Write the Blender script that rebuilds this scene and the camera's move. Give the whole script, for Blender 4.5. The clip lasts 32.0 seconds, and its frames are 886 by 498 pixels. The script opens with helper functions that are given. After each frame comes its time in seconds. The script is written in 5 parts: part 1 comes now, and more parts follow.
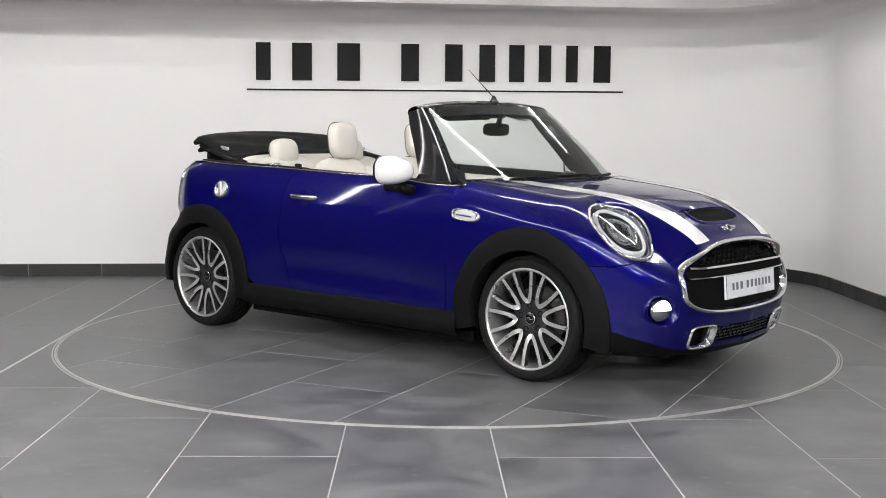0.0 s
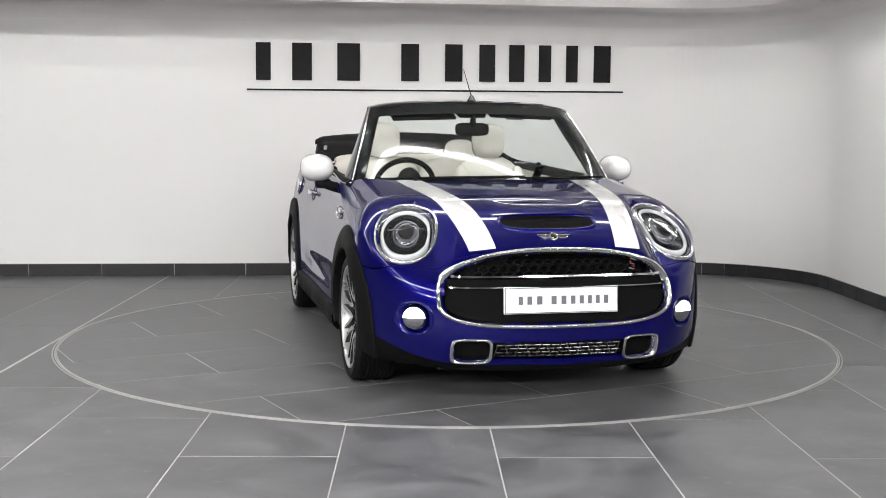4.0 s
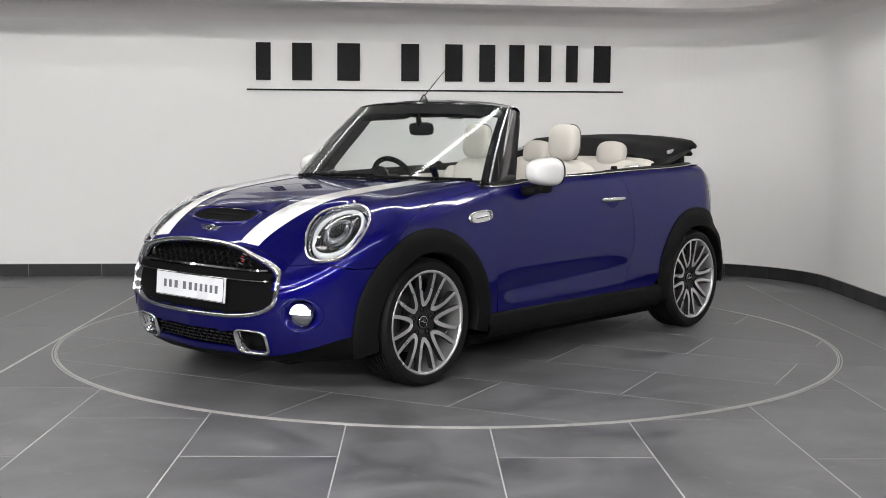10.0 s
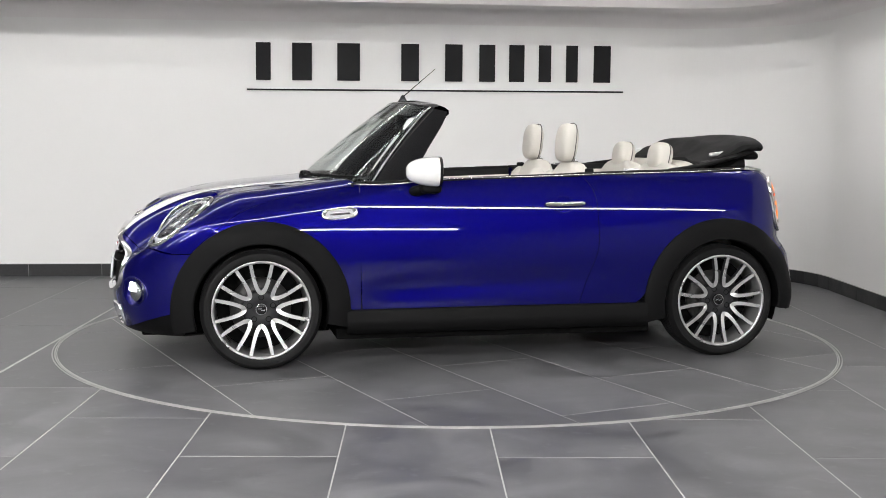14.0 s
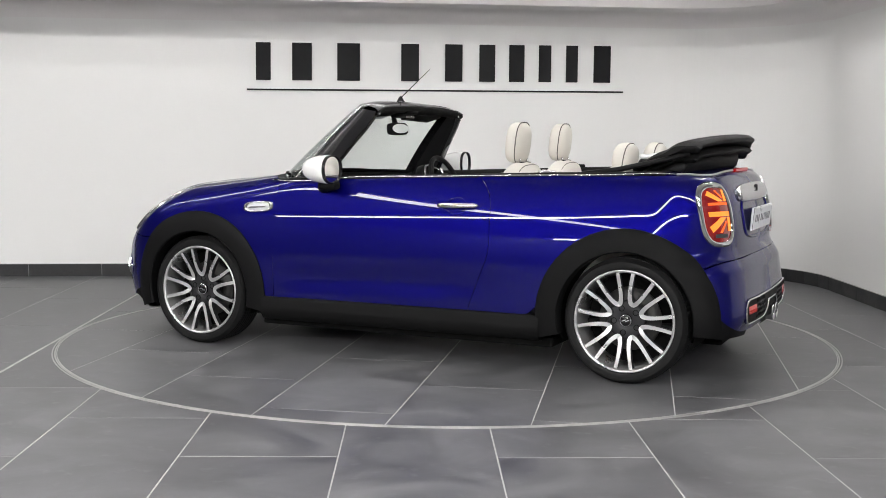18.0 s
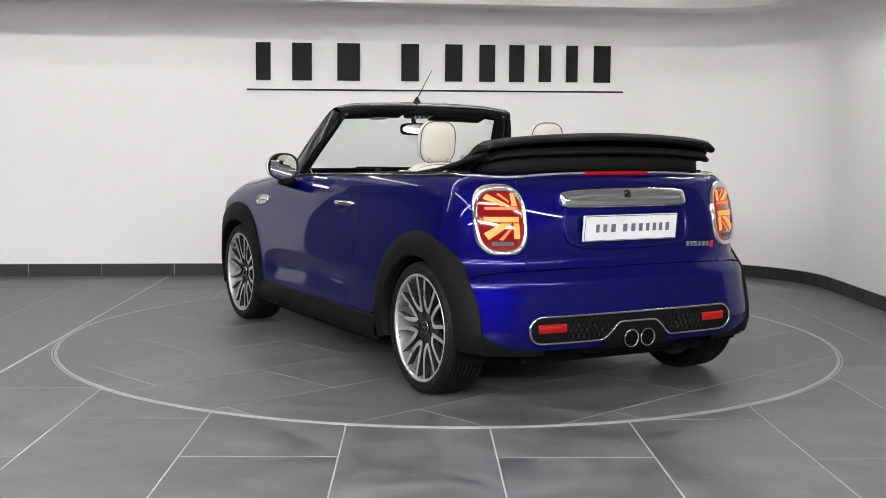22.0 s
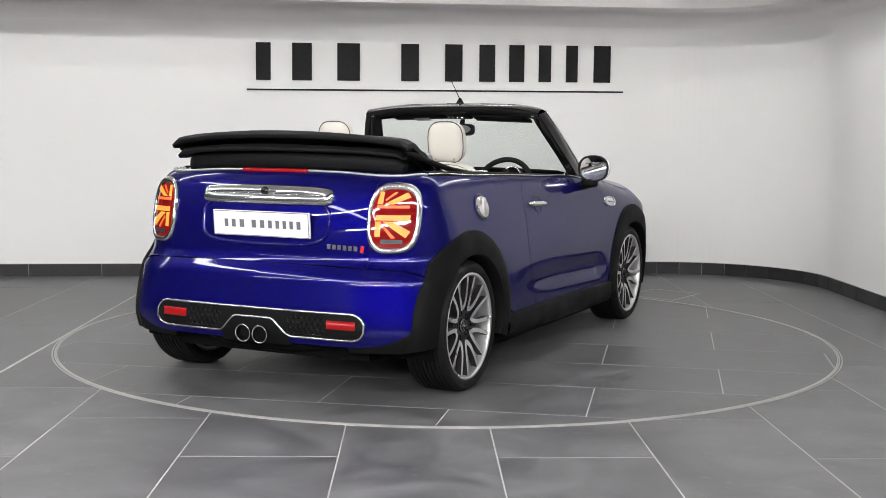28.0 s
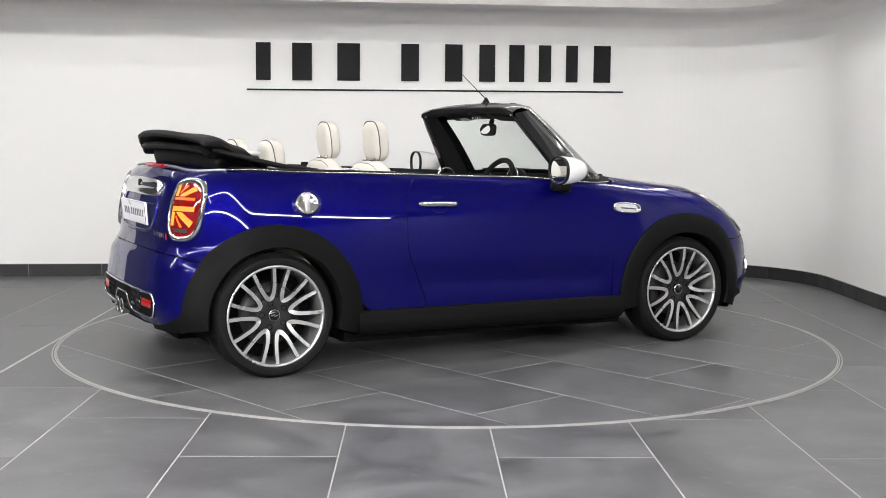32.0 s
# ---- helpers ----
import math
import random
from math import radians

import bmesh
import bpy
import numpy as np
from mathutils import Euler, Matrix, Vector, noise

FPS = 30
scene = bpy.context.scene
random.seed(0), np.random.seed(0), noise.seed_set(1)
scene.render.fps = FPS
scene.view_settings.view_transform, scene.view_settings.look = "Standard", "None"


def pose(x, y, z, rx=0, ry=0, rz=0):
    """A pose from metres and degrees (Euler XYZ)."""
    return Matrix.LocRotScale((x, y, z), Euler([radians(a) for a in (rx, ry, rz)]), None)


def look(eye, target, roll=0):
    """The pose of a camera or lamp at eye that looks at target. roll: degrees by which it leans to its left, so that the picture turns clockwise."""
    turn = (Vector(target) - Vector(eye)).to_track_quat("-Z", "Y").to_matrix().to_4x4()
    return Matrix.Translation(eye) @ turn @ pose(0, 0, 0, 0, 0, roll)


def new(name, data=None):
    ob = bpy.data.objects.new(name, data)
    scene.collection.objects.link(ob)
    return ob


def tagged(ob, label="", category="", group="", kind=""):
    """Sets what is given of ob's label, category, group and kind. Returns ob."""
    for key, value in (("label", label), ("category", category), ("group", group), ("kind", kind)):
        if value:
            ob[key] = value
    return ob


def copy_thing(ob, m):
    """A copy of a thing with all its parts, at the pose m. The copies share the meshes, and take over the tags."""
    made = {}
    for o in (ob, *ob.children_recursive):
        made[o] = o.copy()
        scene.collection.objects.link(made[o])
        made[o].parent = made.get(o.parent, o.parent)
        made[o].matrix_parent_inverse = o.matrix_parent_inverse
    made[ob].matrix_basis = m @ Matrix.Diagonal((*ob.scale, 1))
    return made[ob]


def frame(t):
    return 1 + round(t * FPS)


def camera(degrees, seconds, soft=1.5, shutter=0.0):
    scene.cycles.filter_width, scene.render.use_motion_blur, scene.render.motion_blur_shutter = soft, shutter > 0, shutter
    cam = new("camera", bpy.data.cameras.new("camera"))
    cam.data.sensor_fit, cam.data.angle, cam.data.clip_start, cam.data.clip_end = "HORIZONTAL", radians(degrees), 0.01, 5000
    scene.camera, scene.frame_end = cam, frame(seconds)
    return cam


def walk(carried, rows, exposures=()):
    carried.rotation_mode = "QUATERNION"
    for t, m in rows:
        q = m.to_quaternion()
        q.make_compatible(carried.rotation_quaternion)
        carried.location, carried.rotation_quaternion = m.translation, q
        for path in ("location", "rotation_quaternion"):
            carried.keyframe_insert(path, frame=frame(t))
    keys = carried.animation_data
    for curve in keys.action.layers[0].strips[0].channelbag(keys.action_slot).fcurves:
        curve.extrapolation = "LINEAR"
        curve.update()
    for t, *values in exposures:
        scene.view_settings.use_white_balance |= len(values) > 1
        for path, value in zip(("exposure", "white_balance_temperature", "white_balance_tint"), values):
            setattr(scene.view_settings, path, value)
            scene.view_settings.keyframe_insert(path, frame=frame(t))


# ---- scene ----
# The camera stands still on a tripod and looks at the wall behind the turntable.
cam = camera(41.0, 32.0, soft=0.6)
EYE = Vector((-0.180, -7.042, 1.2009))
VIEW = look(EYE, EYE + Vector((0.021545, 0.995136, -0.096126)), 0.475)
walk(cam, [(0, VIEW), (32, VIEW)], [(0, 0.0), (3.2, 0.02), (5.4, -0.16), (6, -0.20), (10, -0.22), (11.6, -0.04), (13, -0.04), (29.5, -0.03), (31, 0.0), (32, 0.14)])

# The turntable turns clockwise about the world's origin.
TURN_START, TURN_SPEED = -41.53, -9.133   # degrees, degrees a second
CAR_AT = Vector((-0.098, 0.063, 0.0))     # the car on the turntable
DISC_R = 2.252

world = bpy.data.worlds.new("world")
world.use_nodes = True
world.node_tree.nodes["Background"].inputs[0].default_value = (0.5, 0.5, 0.52, 1)
world.node_tree.nodes["Background"].inputs[1].default_value = 0.02
scene.world = world


# ---- materials ----
def material(name, color=(0.5, 0.5, 0.5), rough=0.5, metal=0.0, **extra):
    """A plain principled material; extra inputs by name with _ for spaces."""
    m = bpy.data.materials.new(name)
    m.use_nodes = True
    b = m.node_tree.nodes["Principled BSDF"]
    b.inputs["Base Color"].default_value = (*color, 1)
    b.inputs["Roughness"].default_value = rough
    b.inputs["Metallic"].default_value = metal
    for key, value in extra.items():
        b.inputs[key.replace("_", " ")].default_value = (*value, 1) if isinstance(value, tuple) else value
    return m


def grain(m, scale=60.0, amount=0.15, bump=0.05, coarse=3.0, rough=0.1, distance=0.01):
    """Two scales of variation on colour, gloss and relief."""
    t = m.node_tree
    n, link = t.nodes, t.links.new
    b = n["Principled BSDF"]
    base = tuple(b.inputs["Base Color"].default_value)
    at = n.new("ShaderNodeTexCoord")
    fine, wide = n.new("ShaderNodeTexNoise"), n.new("ShaderNodeTexNoise")
    fine.inputs["Scale"].default_value, fine.inputs["Detail"].default_value = scale, 6
    wide.inputs["Scale"].default_value, wide.inputs["Detail"].default_value = coarse, 4
    for x in (fine, wide):
        link(at.outputs["Object"], x.inputs["Vector"])
    both = n.new("ShaderNodeMath")
    both.operation = "ADD"
    link(fine.outputs[0], both.inputs[0])
    link(wide.outputs[0], both.inputs[1])
    span = n.new("ShaderNodeMapRange")
    span.inputs["From Min"].default_value, span.inputs["From Max"].default_value = 0.6, 1.4
    span.inputs["To Min"].default_value, span.inputs["To Max"].default_value = 1 - amount, 1 + amount
    link(both.outputs[0], span.inputs["Value"])
    tint = n.new("ShaderNodeVectorMath")
    tint.operation = "SCALE"
    tint.inputs[0].default_value = base[:3]
    link(span.outputs[0], tint.inputs["Scale"])
    link(tint.outputs[0], b.inputs["Base Color"])
    gloss = n.new("ShaderNodeMapRange")
    r = b.inputs["Roughness"].default_value
    gloss.inputs["From Min"].default_value, gloss.inputs["From Max"].default_value = 0.35, 0.65
    gloss.inputs["To Min"].default_value, gloss.inputs["To Max"].default_value = max(0, r - rough), min(1, r + rough)
    link(wide.outputs[0], gloss.inputs["Value"])
    link(gloss.outputs[0], b.inputs["Roughness"])
    if bump:
        relief = n.new("ShaderNodeBump")
        relief.inputs["Strength"].default_value, relief.inputs["Distance"].default_value = bump, distance
        link(fine.outputs[0], relief.inputs["Height"])
        link(relief.outputs[0], b.inputs["Normal"])
    return m


def glowing(name, color, strength):
    return material(name, tuple(0.5 * c for c in color), 0.4, Emission_Color=color, Emission_Strength=strength)


def slate(name):
    """Dark grey slate-look porcelain: every tile a little different, cloudy, with light scuffs."""
    m = material(name, (0.10, 0.101, 0.105), 0.42, Specular_IOR_Level=0.32)
    t = m.node_tree
    n, link = t.nodes, t.links.new
    b = n["Principled BSDF"]
    info, at = n.new("ShaderNodeObjectInfo"), n.new("ShaderNodeTexCoord")
    shift = n.new("ShaderNodeVectorMath")
    shift.operation = "MULTIPLY_ADD"
    spread = n.new("ShaderNodeCombineXYZ")
    for k in range(3):
        link(info.outputs["Random"], spread.inputs[k])
    shift.inputs[1].default_value = (37, 51, 23)
    link(spread.outputs[0], shift.inputs[0])
    link(at.outputs["Object"], shift.inputs[2])
    clouds, fine, scuff = (n.new("ShaderNodeTexNoise") for _ in range(3))
    for x, s, d in ((clouds, 2.4, 9), (fine, 90, 5), (scuff, 14, 10)):
        x.inputs["Scale"].default_value, x.inputs["Detail"].default_value = s, d
        link(shift.outputs[0], x.inputs["Vector"])
    clouds.inputs["Distortion"].default_value = 1.2
    ramp = n.new("ShaderNodeValToRGB")
    ramp.color_ramp.elements[0].position, ramp.color_ramp.elements[0].color = 0.30, (0.068, 0.068, 0.0730, 1)
    ramp.color_ramp.elements[1].position, ramp.color_ramp.elements[1].color = 0.72, (0.166, 0.166, 0.174, 1)
    link(clouds.outputs[0], ramp.inputs[0])
    marks = n.new("ShaderNodeMapRange")
    marks.inputs["From Min"].default_value, marks.inputs["From Max"].default_value = 0.6, 0.78
    marks.inputs["To Min"].default_value, marks.inputs["To Max"].default_value = 0.0, 0.4
    link(scuff.outputs[0], marks.inputs["Value"])
    mix = n.new("ShaderNodeMix")
    mix.data_type = "RGBA"
    mix.inputs["B"].default_value = (0.19, 0.19, 0.195, 1)
    link(marks.outputs[0], mix.inputs["Factor"])
    link(ramp.outputs[0], mix.inputs["A"])
    each = n.new("ShaderNodeMapRange")
    each.inputs["To Min"].default_value, each.inputs["To Max"].default_value = 0.93, 1.07
    link(info.outputs["Random"], each.inputs["Value"])
    tint = n.new("ShaderNodeVectorMath")
    tint.operation = "SCALE"
    link(mix.outputs["Result"], tint.inputs[0])
    link(each.outputs[0], tint.inputs["Scale"])
    link(tint.outputs[0], b.inputs["Base Color"])
    gloss = n.new("ShaderNodeMapRange")
    gloss.inputs["From Min"].default_value, gloss.inputs["From Max"].default_value = 0.3, 0.7
    gloss.inputs["To Min"].default_value, gloss.inputs["To Max"].default_value = 0.36, 0.5
    link(clouds.outputs[0], gloss.inputs["Value"])
    link(gloss.outputs[0], b.inputs["Roughness"])
    relief = n.new("ShaderNodeBump")
    relief.inputs["Strength"].default_value, relief.inputs["Distance"].default_value = 0.12, 0.004
    link(scuff.outputs[0], relief.inputs["Height"])
    link(relief.outputs[0], b.inputs["Normal"])
    return m


def car_paint():
    m = material("blue_metallic_paint", (0.008, 0.006, 0.20), 0.34, 0.5, Coat_Weight=1.0, Coat_Roughness=0.006, Coat_IOR=1.39, Specular_IOR_Level=0.1, Specular_Tint=(0.025, 0.020, 0.16))
    t = m.node_tree
    n, link = t.nodes, t.links.new
    b = n["Principled BSDF"]
    at, flake = n.new("ShaderNodeTexCoord"), n.new("ShaderNodeTexVoronoi")
    flake.inputs["Scale"].default_value = 900
    link(at.outputs["Object"], flake.inputs["Vector"])
    span = n.new("ShaderNodeValToRGB")
    span.color_ramp.elements[0].color, span.color_ramp.elements[1].color = (0.0012, 0.0010, 0.070, 1), (0.0034, 0.0026, 0.135, 1)
    link(flake.outputs["Color"], span.inputs[0])
    link(span.outputs[0], b.inputs["Base Color"])
    return m


def clear_pane():
    """Thin curved glass: clear straight on, mirror-like at a slant, faintly green."""
    m = bpy.data.materials.new("windscreen_glass")
    m.use_nodes = True
    n, link = m.node_tree.nodes, m.node_tree.links.new
    n.remove(n["Principled BSDF"])
    slant, power, share = n.new("ShaderNodeLayerWeight"), n.new("ShaderNodeMath"), n.new("ShaderNodeMath")
    slant.inputs["Blend"].default_value = 0.5
    power.operation, power.inputs[1].default_value = "POWER", 5.0
    share.operation, share.inputs[1].default_value, share.inputs[2].default_value = "MULTIPLY_ADD", 0.70, 0.026
    link(slant.outputs["Facing"], power.inputs[0])
    link(power.outputs[0], share.inputs[0])
    see, shine, mix = n.new("ShaderNodeBsdfTransparent"), n.new("ShaderNodeBsdfGlossy"), n.new("ShaderNodeMixShader")
    see.inputs["Color"].default_value = (0.93, 0.955, 0.945, 1)
    shine.inputs["Roughness"].default_value = 0.0
    link(share.outputs[0], mix.inputs[0])
    link(see.outputs[0], mix.inputs[1])
    link(shine.outputs[0], mix.inputs[2])
    link(mix.outputs[0], n["Material Output"].inputs["Surface"])
    return m


WALL = grain(material("white_wall_paint", (0.80, 0.80, 0.79), 0.75), 120, 0.02, 0.04, 1.5, 0.05, 0.002)
CEILING = grain(material("ceiling_paint", (0.78, 0.76, 0.755), 0.8), 90, 0.02, 0.03, 1.5, 0.05, 0.002)
TILE = slate("slate_tile")
SKIRT = grain(material("dark_skirting_tile", (0.024, 0.0245, 0.026), 0.45, Specular_IOR_Level=0.3), 60, 0.25, 0.05, 5)
GROUT = grain(material("pale_grout", (0.44, 0.44, 0.43), 0.9), 80, 0.2, 0.1, 4)
GROUT_DARK = grain(material("grey_grout", (0.50, 0.50, 0.49), 0.9), 80, 0.2, 0.1, 4)
STEEL = grain(material("turntable_trim", (0.42, 0.42, 0.41), 0.5, 0.5), 40, 0.15, 0.02, 6)
SIGN = grain(material("black_sign_acrylic", (0.012, 0.012, 0.013), 0.6, Specular_IOR_Level=0.15), 30, 0.1, 0.0, 4)
LED = glowing("led_strip", (1.0, 0.985, 0.97), 27.0)
LED_REAR = glowing("rear_led_strip", (1.0, 0.985, 0.97), 14.0)
LED_HALL = glowing("hall_led_strip", (1.0, 0.985, 0.97), 95.0)
LED_FAR = glowing("far_led_strip", (1.0, 0.985, 0.97), 460.0)
HALL = grain(material("grey_hall_wall", (0.06, 0.06, 0.064), 0.7), 100, 0.04, 0.03, 1.5, 0.05, 0.002)
HALL_SIDE = grain(material("mid_grey_hall_wall", (0.20, 0.20, 0.205), 0.7), 100, 0.04, 0.03, 1.5, 0.05, 0.002)
PAINT = car_paint()
RUBBER = grain(material("tyre_rubber", (0.006, 0.006, 0.0062), 0.6, Specular_IOR_Level=0.2), 90, 0.2, 0.08, 9)
BLACK = grain(material("black_textured_plastic", (0.0042, 0.0042, 0.0044), 0.6, Specular_IOR_Level=0.11), 400, 0.15, 0.08, 6, 0.06, 0.002)
GLOSS_BLACK = material("gloss_black", (0.008, 0.008, 0.009), 0.08)
# DARK colours real dark parts, and sheets that stand in for shade.
DARK = material("near_black_parts_and_shade", (0.004, 0.004, 0.004), 0.8, Specular_IOR_Level=0.08)
CHROME = material("chrome", (0.66, 0.66, 0.67), 0.07, 1.0)
SATIN = grain(material("machined_alloy", (0.62, 0.62, 0.62), 0.36, 0.8), 200, 0.05, 0.0, 8)
GUNMETAL = grain(material("grey_painted_alloy", (0.050, 0.050, 0.054), 0.38, 0.3), 100, 0.1, 0.0, 8)
WHEEL_GREY = grain(material("dark_wheel_paint", (0.020, 0.020, 0.022), 0.5, 0.0, Specular_IOR_Level=0.25), 100, 0.1, 0.0, 8)
WHITE = grain(material("white_paint", (0.80, 0.80, 0.79), 0.18, 0.0, Coat_Weight=0.8), 50, 0.02, 0.0, 5)
LEATHER = grain(material("ivory_leather", (0.60, 0.575, 0.525), 0.5), 260, 0.05, 0.12, 7, 0.08, 0.002)
PIPING = material("dark_piping", (0.11, 0.10, 0.092), 0.6)
FABRIC = grain(material("black_roof_fabric", (0.0055, 0.0055, 0.0058), 0.66, Specular_IOR_Level=0.22), 700, 0.25, 0.2, 6, 0.05, 0.002)
TRIM = grain(material("charcoal_trim", (0.006, 0.006, 0.0063), 0.62, Specular_IOR_Level=0.16), 350, 0.15, 0.08, 6, 0.06, 0.002)
GLASS = clear_pane()
LENS = material("clear_lens", (0.95, 0.96, 0.97), 0.02, 0.0, Transmission_Weight=1.0, IOR=1.3)
MIRROR = material("mirror_glass", (0.85, 0.86, 0.87), 0.01, 1.0)
REFLECTOR = material("lamp_reflector", (0.42, 0.43, 0.45), 0.14, 1.0)
FROST = material("frosted_lamp_white", (0.50, 0.51, 0.53), 0.25)
RED = material("red_lamp_lens", (0.15, 0.003, 0.004), 0.08, Coat_Weight=1.0, Emission_Color=(0.8, 0.012, 0.008), Emission_Strength=0.09)
RED_LIT = material("lit_red_lamp", (0.16, 0.003, 0.004), 0.12, Emission_Color=(1.0, 0.015, 0.015), Emission_Strength=0.20)
AMBER = glowing("lit_tail_pattern", (1.0, 0.13, 0.015), 0.95)
AMBER_HOT = glowing("bright_tail_pattern", (1.0, 0.27, 0.035), 1.15)
FOG = glowing("lit_fog_lamp", (0.95, 0.97, 1.0), 8.0)
PLATE = grain(material("silver_show_plate", (0.74, 0.75, 0.78), 0.35), 60, 0.04, 0.0, 5)
INK = material("grey_plate_print", (0.13, 0.13, 0.15), 0.5)
BADGE_RED = material("red_enamel", (0.45, 0.02, 0.03), 0.25)
DISC = grain(material("brake_disc_steel", (0.045, 0.044, 0.043), 0.5, 0.6), 80, 0.1, 0.0, 9)


# ---- room ----
def mesh_from(bm, name, mats, smooth=False):
    me = bpy.data.meshes.new(name)
    bmesh.ops.recalc_face_normals(bm, faces=bm.faces[:])
    bm.to_mesh(me)
    bm.free()
    for m in mats if isinstance(mats, (list, tuple)) else (mats,):
        me.materials.append(m)
    if smooth:
        me.shade_smooth()
    return me


def part(name, bm, mat, parent=None, label="", smooth=False):
    """Links a bmesh as one mesh object under a thing or a part."""
    ob = new(name, mesh_from(bm, name, mat, smooth))
    ob.parent = parent
    if label:
        ob["label"] = label
    return ob


def prism(bm, outline, z0, z1):
    """A closed solid over a flat outline of (x, y)."""
    low = [bm.verts.new((x, y, z0)) for x, y in outline]
    top = [bm.verts.new((x, y, z1)) for x, y in outline]
    bm.faces.new(low[::-1])
    bm.faces.new(top)
    for i in range(len(low)):
        j = (i + 1) % len(low)
        bm.faces.new((low[i], low[j], top[j], top[i]))
    return bm


def slab(bm, x0, x1, y0, y1, z0, z1):
    return prism(bm, [(x0, y0), (x1, y0), (x1, y1), (x0, y1)], z0, z1)


# The wall's line in plan: straight behind the turntable, a rounded corner, straight towards the camera.
WALL_A, WALL_B = Vector((-4.6, 2.748)), Vector((1.93, 3.31))
ARC_R, SOFFIT_Z, CEIL_Z = 1.077, 2.26, 2.55
HALL_Y, SHOW_Y = -14.0, -1.4   # the hall's far end, and where its grey walls begin
along = (WALL_B - WALL_A).normalized()
ARC_C = WALL_B + Vector((along.y, -along.x)) * ARC_R
ARC_START = math.atan2(-(-along.x), -along.y)


def wall_line(offset):
    """Plan points of the wall's face, moved out of the room by offset."""
    out = Vector((-along.y, along.x)) * offset
    pts = [WALL_A + out, WALL_B + out]
    for k in range(1, 33):
        a = ARC_START * (1 - k / 32)
        pts.append(ARC_C + Vector((math.cos(a), math.sin(a))) * (ARC_R + offset))
    pts.append(Vector((ARC_C.x + ARC_R + offset, SHOW_Y)))
    return pts


def band(face, back, z0, z1):
    """A wall solid between two plan lines."""
    bm = bmesh.new()
    prism(bm, [tuple(p) for p in face] + [tuple(p) for p in reversed(back)], z0, z1)
    return bm


w = part("wall_back", band(wall_line(0.0), wall_line(0.2), -0.05, CEIL_Z), WALL)
tagged(w, "white painted showroom wall with a rounded corner", "wall", kind="structure")
# Unseen walls and hall ceiling, kept dark so the car paint reflects less white.
bm = prism(bmesh.new(), [(-8.0, 2.456), (-4.601, 2.748), (-4.618, 2.947), (-8.0, 2.656)], -0.05, CEIL_Z)
tagged(part("wall_corner", bm, HALL), "unseen wall beside the white one, dark to dim reflections", "wall", kind="structure")
bm = slab(bmesh.new(), -8.2, -8.0, HALL_Y, 2.45, -0.05, CEIL_Z)
tagged(part("wall_side", bm, HALL), "dark grey painted side wall of the hall", "wall", kind="structure")
bm = prism(bmesh.new(), [(5.0, HALL_Y), (5.2, HALL_Y), (5.2, SHOW_Y + 0.2), (ARC_C.x + ARC_R + 0.201, SHOW_Y + 0.2), (ARC_C.x + ARC_R + 0.201, SHOW_Y), (5.0, SHOW_Y)], -0.05, CEIL_Z)
tagged(part("wall_hall", bm, HALL_SIDE), "grey painted side wall of the hall", "wall", kind="structure")
bm = slab(bmesh.new(), -8.2, 5.2, HALL_Y - 0.2, HALL_Y, -0.05, CEIL_Z)
tagged(part("wall_front", bm, HALL), "grey painted wall at the far end of the hall", "wall", kind="structure")
bm = slab(bmesh.new(), -8.3, 5.4, -4.0, 3.7, CEIL_Z, CEIL_Z + 0.2)
tagged(part("ceiling", bm, CEILING), "plain pale painted showroom ceiling", "ceiling", kind="structure")
bm = slab(bmesh.new(), -8.3, 5.4, HALL_Y - 0.3, -4.0, CEIL_Z, CEIL_Z + 0.2)
tagged(part("ceiling_hall", bm, HALL), "unseen ceiling over the hall, dark to dim reflections", "ceiling", kind="structure")


def cove(radius):
    """The lowered ceiling edge: a hollow curve from the wall into a flat underside."""
    edge = [(0.0, CEIL_Z - 0.002)] + [(-radius * (1 - math.cos(a)), SOFFIT_Z - radius * (1 - math.sin(a))) for a in [k * math.pi / 20 for k in range(11)]]
    edge += [(-0.36, SOFFIT_Z), (-0.375, SOFFIT_Z + 0.004), (-0.38, SOFFIT_Z + 0.02), (-0.38, CEIL_Z - 0.002)]
    bm = bmesh.new()
    rows = [[bm.verts.new((p.x, p.y, z)) for p in wall_line(out - 0.001)] for out, z in edge]
    for a, b in zip(rows, rows[1:] + rows[:1]):
        for k in range(len(a) - 1):
            bm.faces.new((a[k], a[k + 1], b[k + 1], b[k]))
    bm.faces.new([r[0] for r in rows])
    bm.faces.new([r[-1] for r in reversed(rows)])
    return bm


bm = cove(0.13)
# Unseen beam, added to keep hall light off the top of the wall.
shade_beam = part("ceiling_shade_beam", slab(bmesh.new(), -7.99, ARC_C.x + ARC_R - 0.002, -1.30, -1.10, 2.18, CEIL_Z - 0.002), CEILING)
tagged(shade_beam, "unseen pale beam added to shade the wall's top", "ceiling", kind="structure")
soffit = part("ceiling_soffit", bm, CEILING, smooth=True)
soffit.data.set_sharp_from_angle(angle=radians(50))
tagged(soffit, "lowered pale ceiling edge along the wall", "ceiling", kind="structure")

